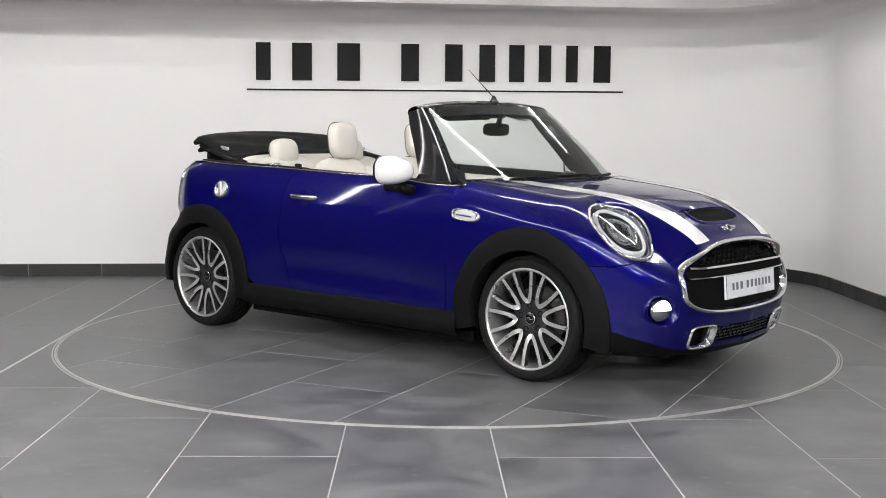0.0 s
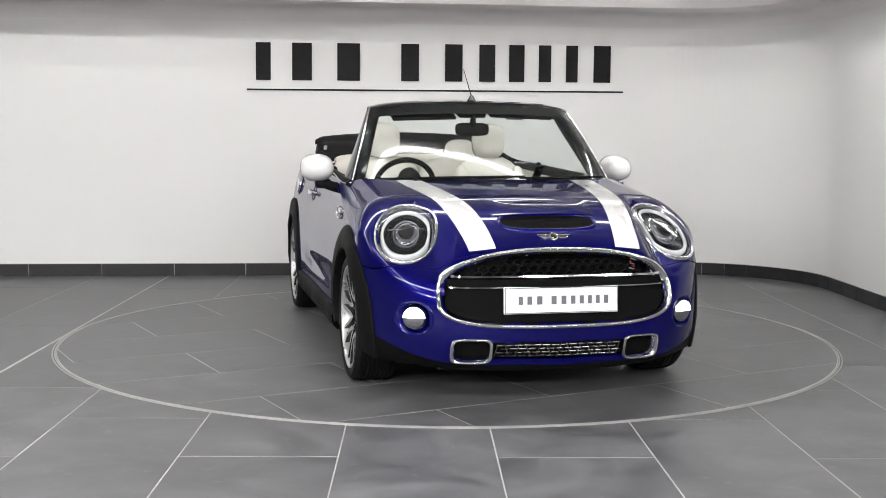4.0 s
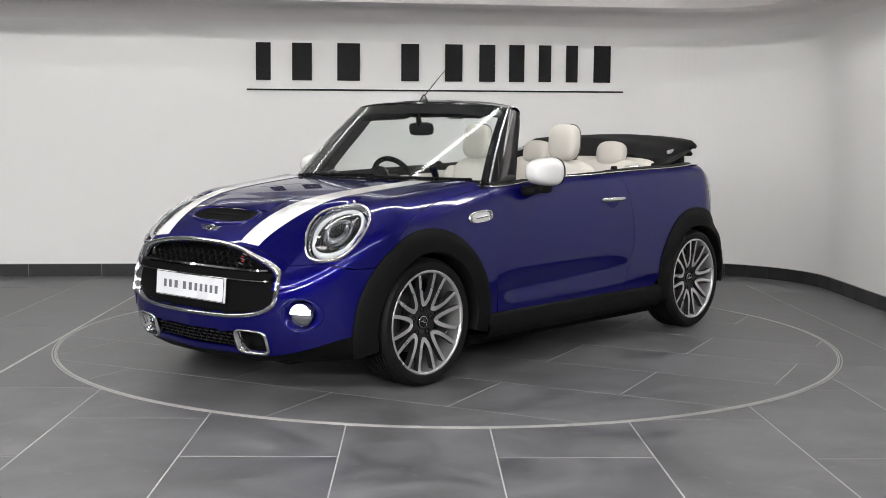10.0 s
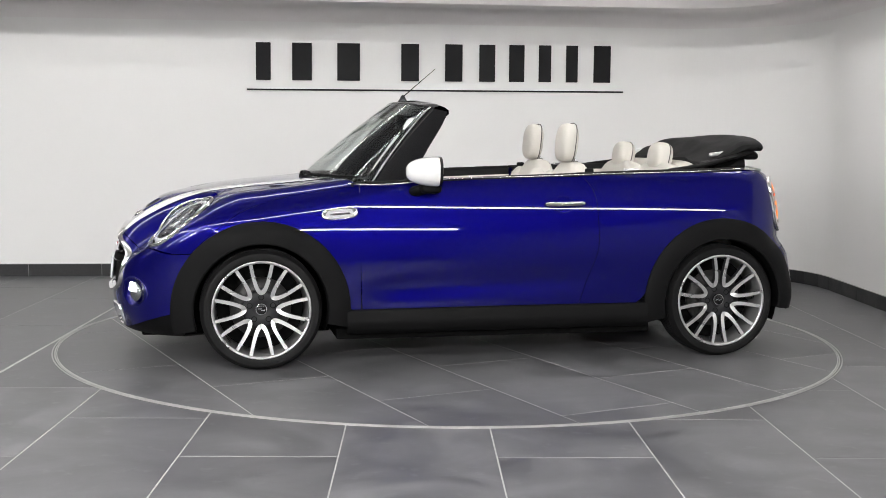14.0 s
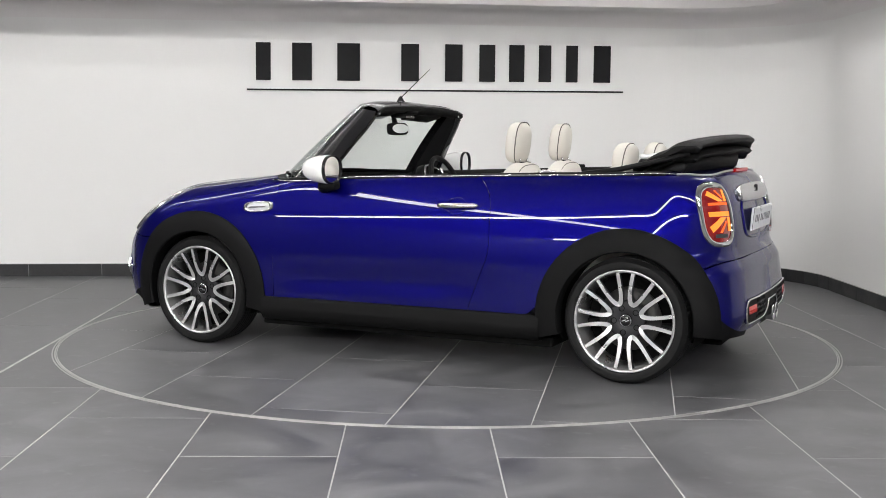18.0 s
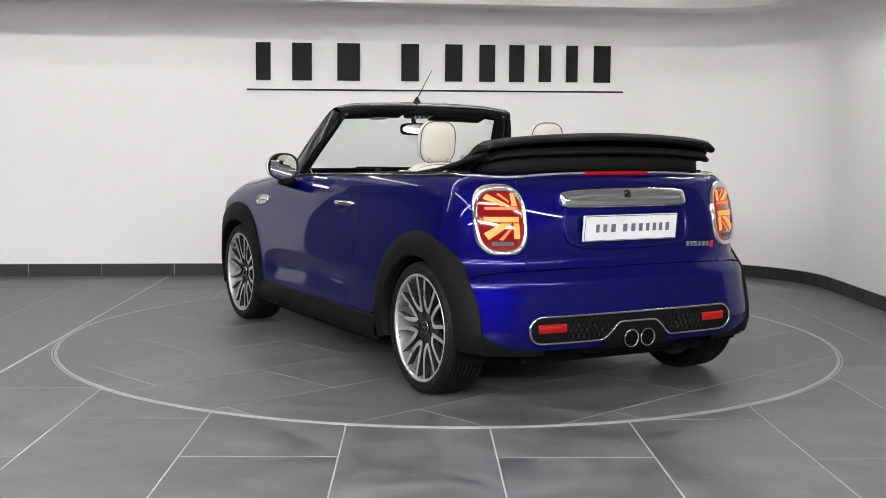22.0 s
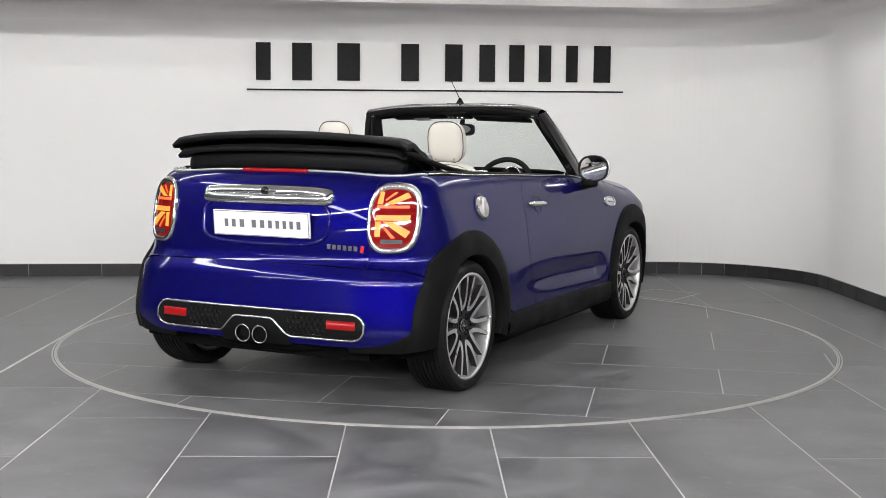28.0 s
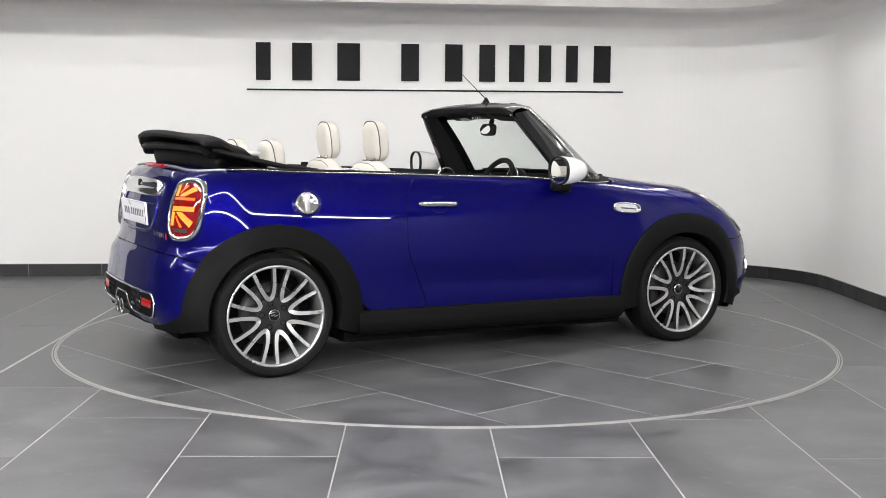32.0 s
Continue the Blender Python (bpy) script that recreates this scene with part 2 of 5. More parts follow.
# Light: straight LED strips under the ceiling, across the turntable, over the hall behind the camera, and two along the
# sides, added to brighten the left floor and the right wall.
def ring(r0, r1, z0, z1, n=128, centre=(0, 0)):
    bm = bmesh.new()
    rows = []
    for r, z in ((r0, z0), (r1, z0), (r1, z1), (r0, z1)):
        rows.append([bm.verts.new((centre[0] + r * math.cos(2 * math.pi * k / n), centre[1] + r * math.sin(2 * math.pi * k / n), z)) for k in range(n)])
    for i in range(4):
        a, b = rows[i], rows[(i + 1) % 4]
        for k in range(n):
            bm.faces.new((a[k], a[(k + 1) % n], b[(k + 1) % n], b[k]))
    return bm


for x0, x1, y0, y1, glow in ((-7.8, 2.45, -0.57, -0.50, LED), (-4.5, 2.1, 2.109, 2.121, LED_REAR), (2.46, 2.50, -0.4, 1.6, LED),
                             (-3.79, -3.61, -6.4, -1.5, LED), (-7.8, 4.8, -4.83, -4.77, LED_HALL), (-7.8, 3.6, -9.02, -8.98, LED_FAR)):
    strip = new("strip_light")
    tagged(strip, "unseen long straight white LED strip light on the ceiling", "ceiling light", "strip lights on the ceiling")
    part("diffuser", slab(bmesh.new(), x0, x1, y0, y1, CEIL_Z - 0.03, CEIL_Z - 0.004), glow, strip, "glowing white diffuser")

# Floor: a sheet of grout under tiles of 0.6 x 1.2 m, laid half-bond.
PITCH, TILE_L, GAP = 0.5968, 1.2, 0.0050
bm = slab(bmesh.new(), -8.3, 5.4, HALL_Y - 0.3, 3.7, -0.06, -0.0049)
floor = tagged(part("floor", bm, GROUT), "dark grey slate tile floor with pale joints", "floor", kind="structure")


def tile_mesh(outline, z0, z1, name="tile", chamfer=0.0015):
    bm = bmesh.new()
    mid = Vector((sum(p[0] for p in outline) / len(outline), sum(p[1] for p in outline) / len(outline)))
    rows = []
    for z, inset in ((z0, 0), (z1 - chamfer, 0), (z1, chamfer)):
        rows.append([bm.verts.new((*(Vector(p) + (mid - Vector(p)).normalized() * inset * 1.4), z)) for p in outline])
    n = len(outline)
    for a, b in zip(rows, rows[1:]):
        for k in range(n):
            bm.faces.new((a[k], a[(k + 1) % n], b[(k + 1) % n], b[k]))
    bm.faces.new(rows[-1])
    return mesh_from(bm, name, TILE)


def lay_floor():
    base = -0.473 - 9 * PITCH
    whole = tile_mesh([(0, 0), (PITCH - GAP, 0), (PITCH - GAP, TILE_L - GAP), (0, TILE_L - GAP)], -0.02, -0.004)
    for col in range(-4, 18):
        x = base + col * PITCH + GAP / 2
        shift = -2.69 if col % 2 == 0 else -2.09
        for row in range(-10, 6):
            y = shift + row * TILE_L + GAP / 2
            if y > 3.7 or math.hypot(max(abs(x + PITCH / 2) - 0, 0) + PITCH / 2, max(abs(y + TILE_L / 2), 0) + TILE_L / 2) < DISC_R - 0.05:
                continue
            ob = new("tile", whole)
            ob.location = (x, y, 0)
            ob.parent = floor


def clip_circle(poly, r, n=120):
    """The part of a convex outline inside a circle about the origin."""
    for k in range(n):
        a = 2 * math.pi * (k + 0.5) / n
        nx, ny = math.cos(a), math.sin(a)
        d = r * math.cos(math.pi / n)
        res = []
        for i in range(len(poly)):
            p, q = poly[i], poly[(i + 1) % len(poly)]
            dp, dq = p[0] * nx + p[1] * ny - d, q[0] * nx + q[1] * ny - d
            if dp <= 0:
                res.append(p)
            if (dp < 0) != (dq < 0) and dp != dq:
                s = dp / (dp - dq)
                res.append((p[0] + (q[0] - p[0]) * s, p[1] + (q[1] - p[1]) * s))
        poly = res
        if len(poly) < 3:
            return []
    return poly


turntable = new("turntable")
tagged(turntable, "round car turntable tiled in dark grey slate, flush with the floor", "turntable")


def build_turntable():
    bm = prism(bmesh.new(), [(math.cos(2 * math.pi * k / 128) * (DISC_R - 0.018), math.sin(2 * math.pi * k / 128) * (DISC_R - 0.018)) for k in range(128)], -0.0039, -0.0007)
    part("base_plate", bm, GROUT_DARK, turntable)
    part("rim", ring(DISC_R - 0.014, DISC_R - 0.007, -0.0039, 0.0005), STEEL, turntable, "thin pale metal rim")
    c, s = math.cos(radians(15.2)), math.sin(radians(15.2))
    g = 0.0026
    for col in range(-5, 5):
        for row in range(-4, 4):
            u0, v0 = -0.107 + col * PITCH, 0.834 + row * TILE_L + (0.6 if col % 2 else 0.0)
            box = [(u0 + g, v0 + g), (u0 + PITCH - g, v0 + g), (u0 + PITCH - g, v0 + TILE_L - g), (u0 + g, v0 + TILE_L - g)]
            flat = clip_circle([(c * u - s * v, s * u + c * v) for u, v in box], DISC_R - 0.022)
            if len(flat) > 2:
                ob = new("tile", tile_mesh(flat, -0.0025, 0.0, chamfer=0.0005))
                ob.parent = turntable


def lay_cover():
    """A square cover set cornerwise in the floor, marked by its pale joint."""
    corners = [Vector(c) for c in ((1.40, 1.89), (1.70, 2.24), (2.00, 1.98), (1.70, 1.59))]
    for a, b in zip(corners, corners[1:] + corners[:1]):
        d = (b - a).normalized() * 0.004
        n = Vector((-d.y, d.x))
        bm = prism(bmesh.new(), [tuple(a + n - d), tuple(a - n - d), tuple(b - n + d), tuple(b + n + d)], -0.0045, -0.0025)
        part("joint", bm, GROUT, floor)
    # a wider filled joint beside the turntable
    part("joint", slab(bmesh.new(), -2.276, -2.262, -6.0, 2.93, -0.0046, -0.0032), GROUT, floor)


lay_floor()
lay_cover()
build_turntable()
tagged(part("turntable_edge", ring(DISC_R + 0.001, DISC_R + 0.007, -0.012, -0.0005), STEEL), "thin metal edge strip round the turntable", "trim", kind="structure")

# Skirting: long tiles on the straight wall, short ones round the corner.
SKIRT_H, SKIRT_T = 0.098, 0.011
skirting = new("baseboard")
tagged(skirting, "row of dark slate skirting tiles along the wall", "baseboard", kind="structure")


def skirt_tile(a, b):
    """A skirting tile along the wall's face from plan point a to b."""
    d = (b - a).normalized()
    n = Vector((d.y, -d.x))
    a, b = a + d * 0.002, b - d * 0.002
    bm = bmesh.new()
    prism(bm, [tuple(a), tuple(b), tuple(b + n * SKIRT_T), tuple(a + n * SKIRT_T)], -0.004, SKIRT_H)
    part("tile", bm, SKIRT, skirting)


def lay_skirting():
    k = 0
    while True:
        a = WALL_B - along * PITCH * (k + 1)
        if a.x < -4.6:
            break
        skirt_tile(a, WALL_B - along * PITCH * k)
        k += 1
    pts = []
    n = 9
    for k in range(n + 1):
        a = ARC_START * (1 - k / n)
        pts.append(ARC_C + Vector((math.cos(a), math.sin(a))) * ARC_R)
    for a, b in zip(pts, pts[1:]):
        skirt_tile(a, b)
    y = ARC_C.y
    while y > SHOW_Y + 0.6:
        skirt_tile(Vector((ARC_C.x + ARC_R, y)), Vector((ARC_C.x + ARC_R, y - 0.6)))
        y -= 0.6
    cap = band(wall_line(-SKIRT_T - 0.001), wall_line(0.0), SKIRT_H, SKIRT_H + 0.004)
    part("capping", cap, GROUT, skirting, "pale grout line on top")


lay_skirting()


# ---- car: the body's form ----
def spline(xs, ys):
    """A natural cubic through the points, straight beyond its ends."""
    xs, ys = np.asarray(xs, float), np.asarray(ys, float)
    n, h = len(xs), np.diff(xs)
    a, r = np.zeros((n, n)), np.zeros_like(ys)
    a[0, 0] = a[-1, -1] = 1
    for i in range(1, n - 1):
        a[i, i - 1:i + 2] = h[i - 1], 2 * (h[i - 1] + h[i]), h[i]
        r[i] = 6 * ((ys[i + 1] - ys[i]) / h[i] - (ys[i] - ys[i - 1]) / h[i - 1])
    m = np.linalg.solve(a, r)

    def at(x):
        x = np.asarray(x, float)
        c = np.clip(x, xs[0], xs[-1])
        i = np.clip(np.searchsorted(xs, c) - 1, 0, n - 2)
        d, e, w = c - xs[i], xs[i + 1] - c, h[i]
        if ys.ndim > 1:
            d, e, w = d[..., None], e[..., None], w[..., None]
        y = (m[i] * e**3 + m[i + 1] * d**3) / (6 * w) + (ys[i] / w - m[i] * w / 6) * e + (ys[i + 1] / w - m[i + 1] * w / 6) * d
        if ys.ndim > 1:
            return y
        s0 = (ys[1] - ys[0]) / h[0] - h[0] * m[1] / 6
        s1 = (ys[-1] - ys[-2]) / h[-1] + h[-1] * m[-2] / 6
        return y + np.minimum(x - xs[0], 0) * s0 + np.maximum(x - xs[-1], 0) * s1
    return at


def smax(a, b, k):
    h = np.maximum(k - np.abs(a - b), 0) / k
    return np.maximum(a, b) + h * h * k / 4


def step(x, a, b):
    s = np.clip((x - a) / (b - a), 0, 1)
    return s * s * (3 - 2 * s)


CROWN = spline([-1.9, -1.5, -0.8, 0.0, 0.6, 0.95, 1.2, 1.45, 1.65, 1.8, 1.9, 1.97, 2.05],
               [1.035, 1.04, 1.035, 1.015, 0.99, 0.965, 0.945, 0.915, 0.872, 0.806, 0.735, 0.655, 0.50])
NOSE = spline([0, 0.25, 0.45, 0.6, 0.7, 0.78, 0.85, 0.9], [0, 0.022, 0.065, 0.145, 0.25, 0.40, 0.62, 0.85])
TAIL = spline([0, 0.3, 0.5, 0.62, 0.7, 0.77, 0.83, 0.9], [0, 0.010, 0.030, 0.062, 0.108, 0.180, 0.290, 0.46])
FLANK = spline([-1.9, -1.3, -0.6, 0.2, 0.9, 1.3, 1.7, 2.0], [0.827, 0.850, 0.845, 0.843, 0.849, 0.855, 0.850, 0.838])
TUMBLE = spline([0.15, 0.3, 0.5, 0.56, 0.68, 0.8, 0.9, 0.97, 1.05], [0.030, 0.006, 0.0, 0.001, 0.011, 0.031, 0.056, 0.078, 0.107])
LEAN = spline([0.15, 0.3, 0.5, 0.62, 0.75, 0.9, 1.05], [0.06, 0.008, 0.0, 0.004, 0.015, 0.045, 0.10])


LAMP_C = np.array([1.645, 0.627, 0.750])
LAMP_N = np.array([0.600, 0.140, 0.788])
LAMP_U = np.cross([0, 0, 1.0], LAMP_N) / np.linalg.norm(np.cross([0, 0, 1.0], LAMP_N))
LAMP_V = np.cross(LAMP_N, LAMP_U)
LAMP_A, LAMP_B = 0.146, 0.204


def body_form(p):
    """Below zero inside the body, above outside; p: rows of x, y, z in the car's space."""
    x, y, z = p[:, 0], np.abs(p[:, 1]), p[:, 2]
    side = y - FLANK(x) + TUMBLE(z) + 0.020 * step(x, 0.9, 1.6) * step(z, 0.7, 1.0)
    # a shallow crease low on the doors
    side = side + 0.015 * np.exp(-((z - 0.425 - 0.03 * (0.2 - x)) / 0.062) ** 2) * step(x, -0.75, -0.1) * (1 - step(x, 0.55, 0.80))
    top = z - CROWN(x) + 0.035 * (y / 0.75) ** 2 * step(x, 0.6, 1.3) + 0.03 * (y / 0.7) ** 2 * (1 - step(x, -1.6, -1.3))
    nose = x - 2.028 + NOSE(y) * 0.80 + LEAN(z)
    bumper = 0.040 * (1 - step(z, 0.54, 0.66)) + 0.034 * (1 - step(z, 0.30, 0.66))
    tail = -1.735 + TAIL(y) * (1 - 4.6 * bumper) - x - bumper + 0.62 * np.maximum(z - 0.66, 0) ** 2 + 0.05 * step(0.35 - z, 0.0, 0.2)
    f = smax(side, top, 0.085 + 0.05 * step(x, 0.5, 1.0))
    f = smax(f, nose, 0.085)
    # the raked flat round each headlight
    flat = (x - LAMP_C[0]) * LAMP_N[0] + (y - LAMP_C[1]) * LAMP_N[1] + (z - LAMP_C[2]) * LAMP_N[2] - 0.9 * np.maximum(0.53 - y, 0)
    f = smax(f, flat, 0.07)
    return smax(f, tail, 0.075)


def gradient(p, e=2e-4):
    return np.stack([(body_form(p + e * u) - body_form(p - e * u)) / (2 * e) for u in np.eye(3)], 1)


def onto(p, out=0.0):
    """The points moved straight onto the body's skin, and out from it by so many metres."""
    p = np.array(p, float)
    shape = p.shape
    p = p.reshape(-1, 3)
    for _ in range(8):
        g = gradient(p)
        p = p - g * (body_form(p) / (g * g).sum(1))[:, None]
    g = gradient(p)
    n = g / np.linalg.norm(g, axis=1)[:, None]
    return (p + n * np.asarray(out).reshape(-1, 1)).reshape(shape)


def curve(points, n):
    """n points spaced evenly along a smooth curve through the points."""
    pts = np.asarray(points, float)
    if len(pts) == 2:
        return pts[0] + np.linspace(0, 1, n)[:, None] * (pts[1] - pts[0])
    s = np.r_[0, np.cumsum(np.linalg.norm(np.diff(pts, axis=0), axis=1))]
    return spline(s, pts)(np.linspace(0, s[-1], n))


def mirrored(points):
    return [(x, -y, z) for x, y, z in points]


def sheet(grid, thick=0.0, closed=False, holes=()):
    """A bmesh over a grid of points (rows x columns x 3); thick: solid, grown against the normals; holes: tests of points to leave open."""
    bm = bmesh.new()
    grid = np.asarray(grid, float)
    r, c, _ = grid.shape
    gone = np.zeros((r, c), bool)
    for h in holes:
        gone |= h(grid)
    layers = [grid]
    if thick:
        du = np.gradient(grid, axis=1)
        dv = np.gradient(grid, axis=0)
        n = np.cross(du, dv)
        n /= np.maximum(np.linalg.norm(n, axis=2), 1e-9)[..., None]
        layers.append(grid - n * thick)
    made = [[[bm.verts.new(grid_point) for grid_point in row] for row in g] for g in layers]
    span = c if closed else c - 1
    for k, v in enumerate(made):
        for i in range(r - 1):
            for j in range(span):
                if int(gone[i, j]) + int(gone[i, (j + 1) % c]) + int(gone[i + 1, (j + 1) % c]) + int(gone[i + 1, j]) > 2:
                    continue
                q = (v[i][j], v[i][(j + 1) % c], v[i + 1][(j + 1) % c], v[i + 1][j])
                bm.faces.new(q if k == 0 else q[::-1])
    if thick:
        a, b = made
        for j in range(span):
            j2 = (j + 1) % c
            if not (gone[0, j] and gone[0, j2]):
                bm.faces.new((a[0][j], b[0][j], b[0][j2], a[0][j2]))
            if not (gone[-1, j] and gone[-1, j2]):
                bm.faces.new((a[-1][j], a[-1][j2], b[-1][j2], b[-1][j]))
        if not closed:
            for i in range(r - 1):
                bm.faces.new((a[i][0], a[i + 1][0], b[i + 1][0], b[i][0]))
                bm.faces.new((a[i][-1], b[i][-1], b[i + 1][-1], a[i + 1][-1]))
    loose = [v for v in bm.verts if not v.link_faces]
    for v in loose:
        bm.verts.remove(v)
    return bm


def ruled(a, b, rows, cols, trim=(0, 0, 0, 0), out=0.0, skin=True):
    """A grid between the curves a and b; trim: metres left free at a, b, the start and the end."""
    ca, cb = curve(a, cols), curve(b, cols)
    across, length = np.linalg.norm(ca - cb, axis=1).mean(), max(np.linalg.norm(np.diff(ca, axis=0), axis=1).sum(), 0.05)
    v = np.linspace(trim[0] / across, 1 - trim[1] / across, rows)
    u = np.linspace(trim[2] / length, 1 - trim[3] / length, cols) * (cols - 1)
    i = np.clip(u.astype(int), 0, cols - 2)
    w = (u - i)[:, None]
    ca, cb = ca[i] * (1 - w) + ca[i + 1] * w, cb[i] * (1 - w) + cb[i + 1] * w
    g = ca[None] * (1 - v)[:, None, None] + cb[None] * v[:, None, None]
    return onto(g, out) if skin else g


def flip(grid):
    """The same grid on the other side of the car."""
    g = np.array(grid)
    g[..., 1] *= -1
    return g[:, ::-1]


def tube(points, radius, n=8, closed=False, flat=1.0, up=(0, 0, 1)):
    """A rounded bar along the points; flat: its height against its width."""
    pts = [Vector(p) for p in points]
    bm = bmesh.new()
    rings = []
    for i, p in enumerate(pts):
        a = pts[i - 1] if i or closed else p
        b = pts[(i + 1) % len(pts)] if i < len(pts) - 1 or closed else p
        d = (b - a).normalized()
        s = d.cross(Vector(up))
        s = s.normalized() if s.length > 1e-4 else d.cross(Vector((1, 0.2, 0))).normalized()
        t = s.cross(d)
        r = radius[i] if isinstance(radius, (list, tuple)) else radius
        rings.append([bm.verts.new(p + s * (r * math.cos(2 * math.pi * k / n)) + t * (r * flat * math.sin(2 * math.pi * k / n))) for k in range(n)])
    for i in range(len(rings) if closed else len(rings) - 1):
        a, b = rings[i], rings[(i + 1) % len(rings)]
        for k in range(n):
            bm.faces.new((a[k], a[(k + 1) % n], b[(k + 1) % n], b[k]))
    if not closed:
        bm.faces.new(rings[0][::-1])
        bm.faces.new(rings[-1])
    return bm


def lathe(profile, n=48, axis="y"):
    """A turned solid from (radius, along) pairs, about the y axis."""
    bm = bmesh.new()
    rings = []
    for r, d in profile:
        ring_verts = []
        for k in range(n):
            a = 2 * math.pi * k / n
            c, s = r * math.cos(a), r * math.sin(a)
            ring_verts.append(bm.verts.new({"y": (c, d, s), "x": (d, c, s), "z": (c, s, d)}[axis]))
        rings.append(ring_verts)
    for a, b in zip(rings, rings[1:]):
        for k in range(n):
            bm.faces.new((a[k], a[(k + 1) % n], b[(k + 1) % n], b[k]))
    bmesh.ops.remove_doubles(bm, verts=bm.verts[:], dist=1e-6)
    return bm


def box(size, at=(0, 0, 0), bevel=0.0, segments=2):
    bm = bmesh.new()
    bmesh.ops.create_cube(bm, size=1.0)
    bmesh.ops.scale(bm, vec=size, verts=bm.verts[:])
    if bevel:
        bmesh.ops.bevel(bm, geom=bm.edges[:], offset=bevel, segments=segments, profile=0.5, affect="EDGES")
    bmesh.ops.translate(bm, vec=at, verts=bm.verts[:])
    return bm


def moved(bm, m):
    bmesh.ops.transform(bm, matrix=m, verts=bm.verts[:])
    return bm


def joined(*parts):
    """One bmesh out of several."""
    whole = bmesh.new()
    for b in parts:
        me = bpy.data.meshes.new("piece")
        b.to_mesh(me)
        b.free()
        whole.from_mesh(me)
        bpy.data.meshes.remove(me)
    return whole


AXLE, HUB_Z, ARCH_OUT, ARCH_IN = 1.2475, 0.308, 0.448, 0.335


def arch(cx, r, a0, a1, n, y=0.87):
    """Points on a wheel arch about the axle at cx; degrees from the front (0) over the top (90)."""
    return [(cx + r * math.cos(radians(a)), y, HUB_Z + r * math.sin(radians(a))) for a in np.linspace(a0, a1, n)]


car = new("car")
tagged(car, "dark blue convertible hatchback with white bonnet stripes and folded black roof", "car")


def panel(name, grid, mat=PAINT, both=True, thick=0.012, label="", parent=None, holes=()):
    """A body panel and, with both, its twin on the other side."""
    grid = np.asarray(grid, float)
    i, j = grid.shape[0] // 2, grid.shape[1] // 2
    n = np.cross(grid[i, min(j + 1, grid.shape[1] - 1)] - grid[i, j - 1], grid[min(i + 1, grid.shape[0] - 1), j] - grid[i - 1, j])
    if thick and n @ gradient(grid[i, j][None])[0] < 0:
        grid = grid[:, ::-1]
    made = [part(name, sheet(grid, thick, holes=holes), mat, parent or car, label, smooth=True)]
    if both:
        made.append(part(name, sheet(flip(grid), thick, holes=holes), mat, parent or car, label, smooth=True))
    for ob in made:
        ob.data.set_sharp_from_angle(angle=radians(40))
    return made


GAP_CAR = 0.0016


def oval(u, v, a, b, e):
    return (np.abs(u) / a) ** e + (np.abs(v) / b) ** e


def lamp_hole(g):
    q = g * np.where(g[..., 1:2] < 0, (1, -1, 1), (1, 1, 1)) - LAMP_C
    return (g[..., 0] > 1.2) & (oval(q @ LAMP_U, q @ LAMP_V, LAMP_A * 0.95, LAMP_B * 0.95, 2.0) < 1)


def on_lamp(uv, out=0.0, s=1):
    """Points in the headlight's own plane laid onto the skin along its axis."""
    uv = np.asarray(uv, float)
    base = LAMP_C + uv[..., :1] * LAMP_U + uv[..., 1:] * LAMP_V
    shape = base.shape
    base = base.reshape(-1, 3)
    a, b = np.full(len(base), 0.25), np.full(len(base), -0.25)
    for _ in range(28):
        m = (a + b) / 2
        outside = body_form(base + m[:, None] * LAMP_N) > 0
        a, b = np.where(outside, m, a), np.where(outside, b, m)
    p = (base + ((a + b) / 2)[:, None] * LAMP_N).reshape(shape)
    p = lifted(p, np.broadcast_to(out, shape[:-1]))
    p[..., 1] *= s
    return p


def grille_value(y, z):
    up = z - 0.497
    return np.where(up > 0, oval(y, up, 0.535, 0.190, 2.5), oval(y, up, 0.535, 0.130, 3.4))


def nose_holes(g):
    y, z = np.abs(g[..., 1]), g[..., 2]
    hit = grille_value(y, z) < 0.97
    hit |= oval(y - 0.396, z - 0.252, 0.082, 0.050, 4) < 1
    hit |= (y < 0.33) & (np.abs(z - 0.250) < 0.043)
    hit |= oval(y - 0.637, z - 0.392, 0.072, 0.072, 2) < 1
    return hit & (g[..., 0] > 1.2)


def along_axis(points, axis, sign, near=0.3, far=2.3):
    """The points' places on the skin, met from outside along an axis."""
    p = np.array(points, float)
    shape = p.shape
    p = p.reshape(-1, 3)
    a, b = np.full(len(p), far * sign), np.full(len(p), near * sign)
    for _ in range(30):
        p[:, axis] = (a + b) / 2
        outside = body_form(p) > 0
        a, b = np.where(outside, p[:, axis], a), np.where(outside, b, p[:, axis])
    p[:, axis] = (a + b) / 2
    return p.reshape(shape)


def lifted(p, out):
    """The points moved out along the skin's normals."""
    p = np.array(p, float)
    g = gradient(p.reshape(-1, 3)).reshape(p.shape)
    return p + g / np.linalg.norm(g, axis=-1)[..., None] * np.asarray(out)[..., None]


def on_nose(yz, out=0.0, sign=1):
    """Front (sign 1) or rear (-1) view points (y, z) laid onto the skin."""
    yz = np.asarray(yz, float)
    p = np.concatenate([np.zeros(yz.shape[:-1] + (1,)), yz], -1)
    return lifted(along_axis(p, 0, sign, near=1.2), np.broadcast_to(out, yz.shape[:-1]))


def on_side(xz, out=0.0, sign=1):
    xz = np.asarray(xz, float)
    p = np.stack([xz[..., 0], np.zeros(xz.shape[:-1]), xz[..., 1]], -1)
    return lifted(along_axis(p, 1, sign, near=0.3, far=1.2), np.broadcast_to(out, xz.shape[:-1]))


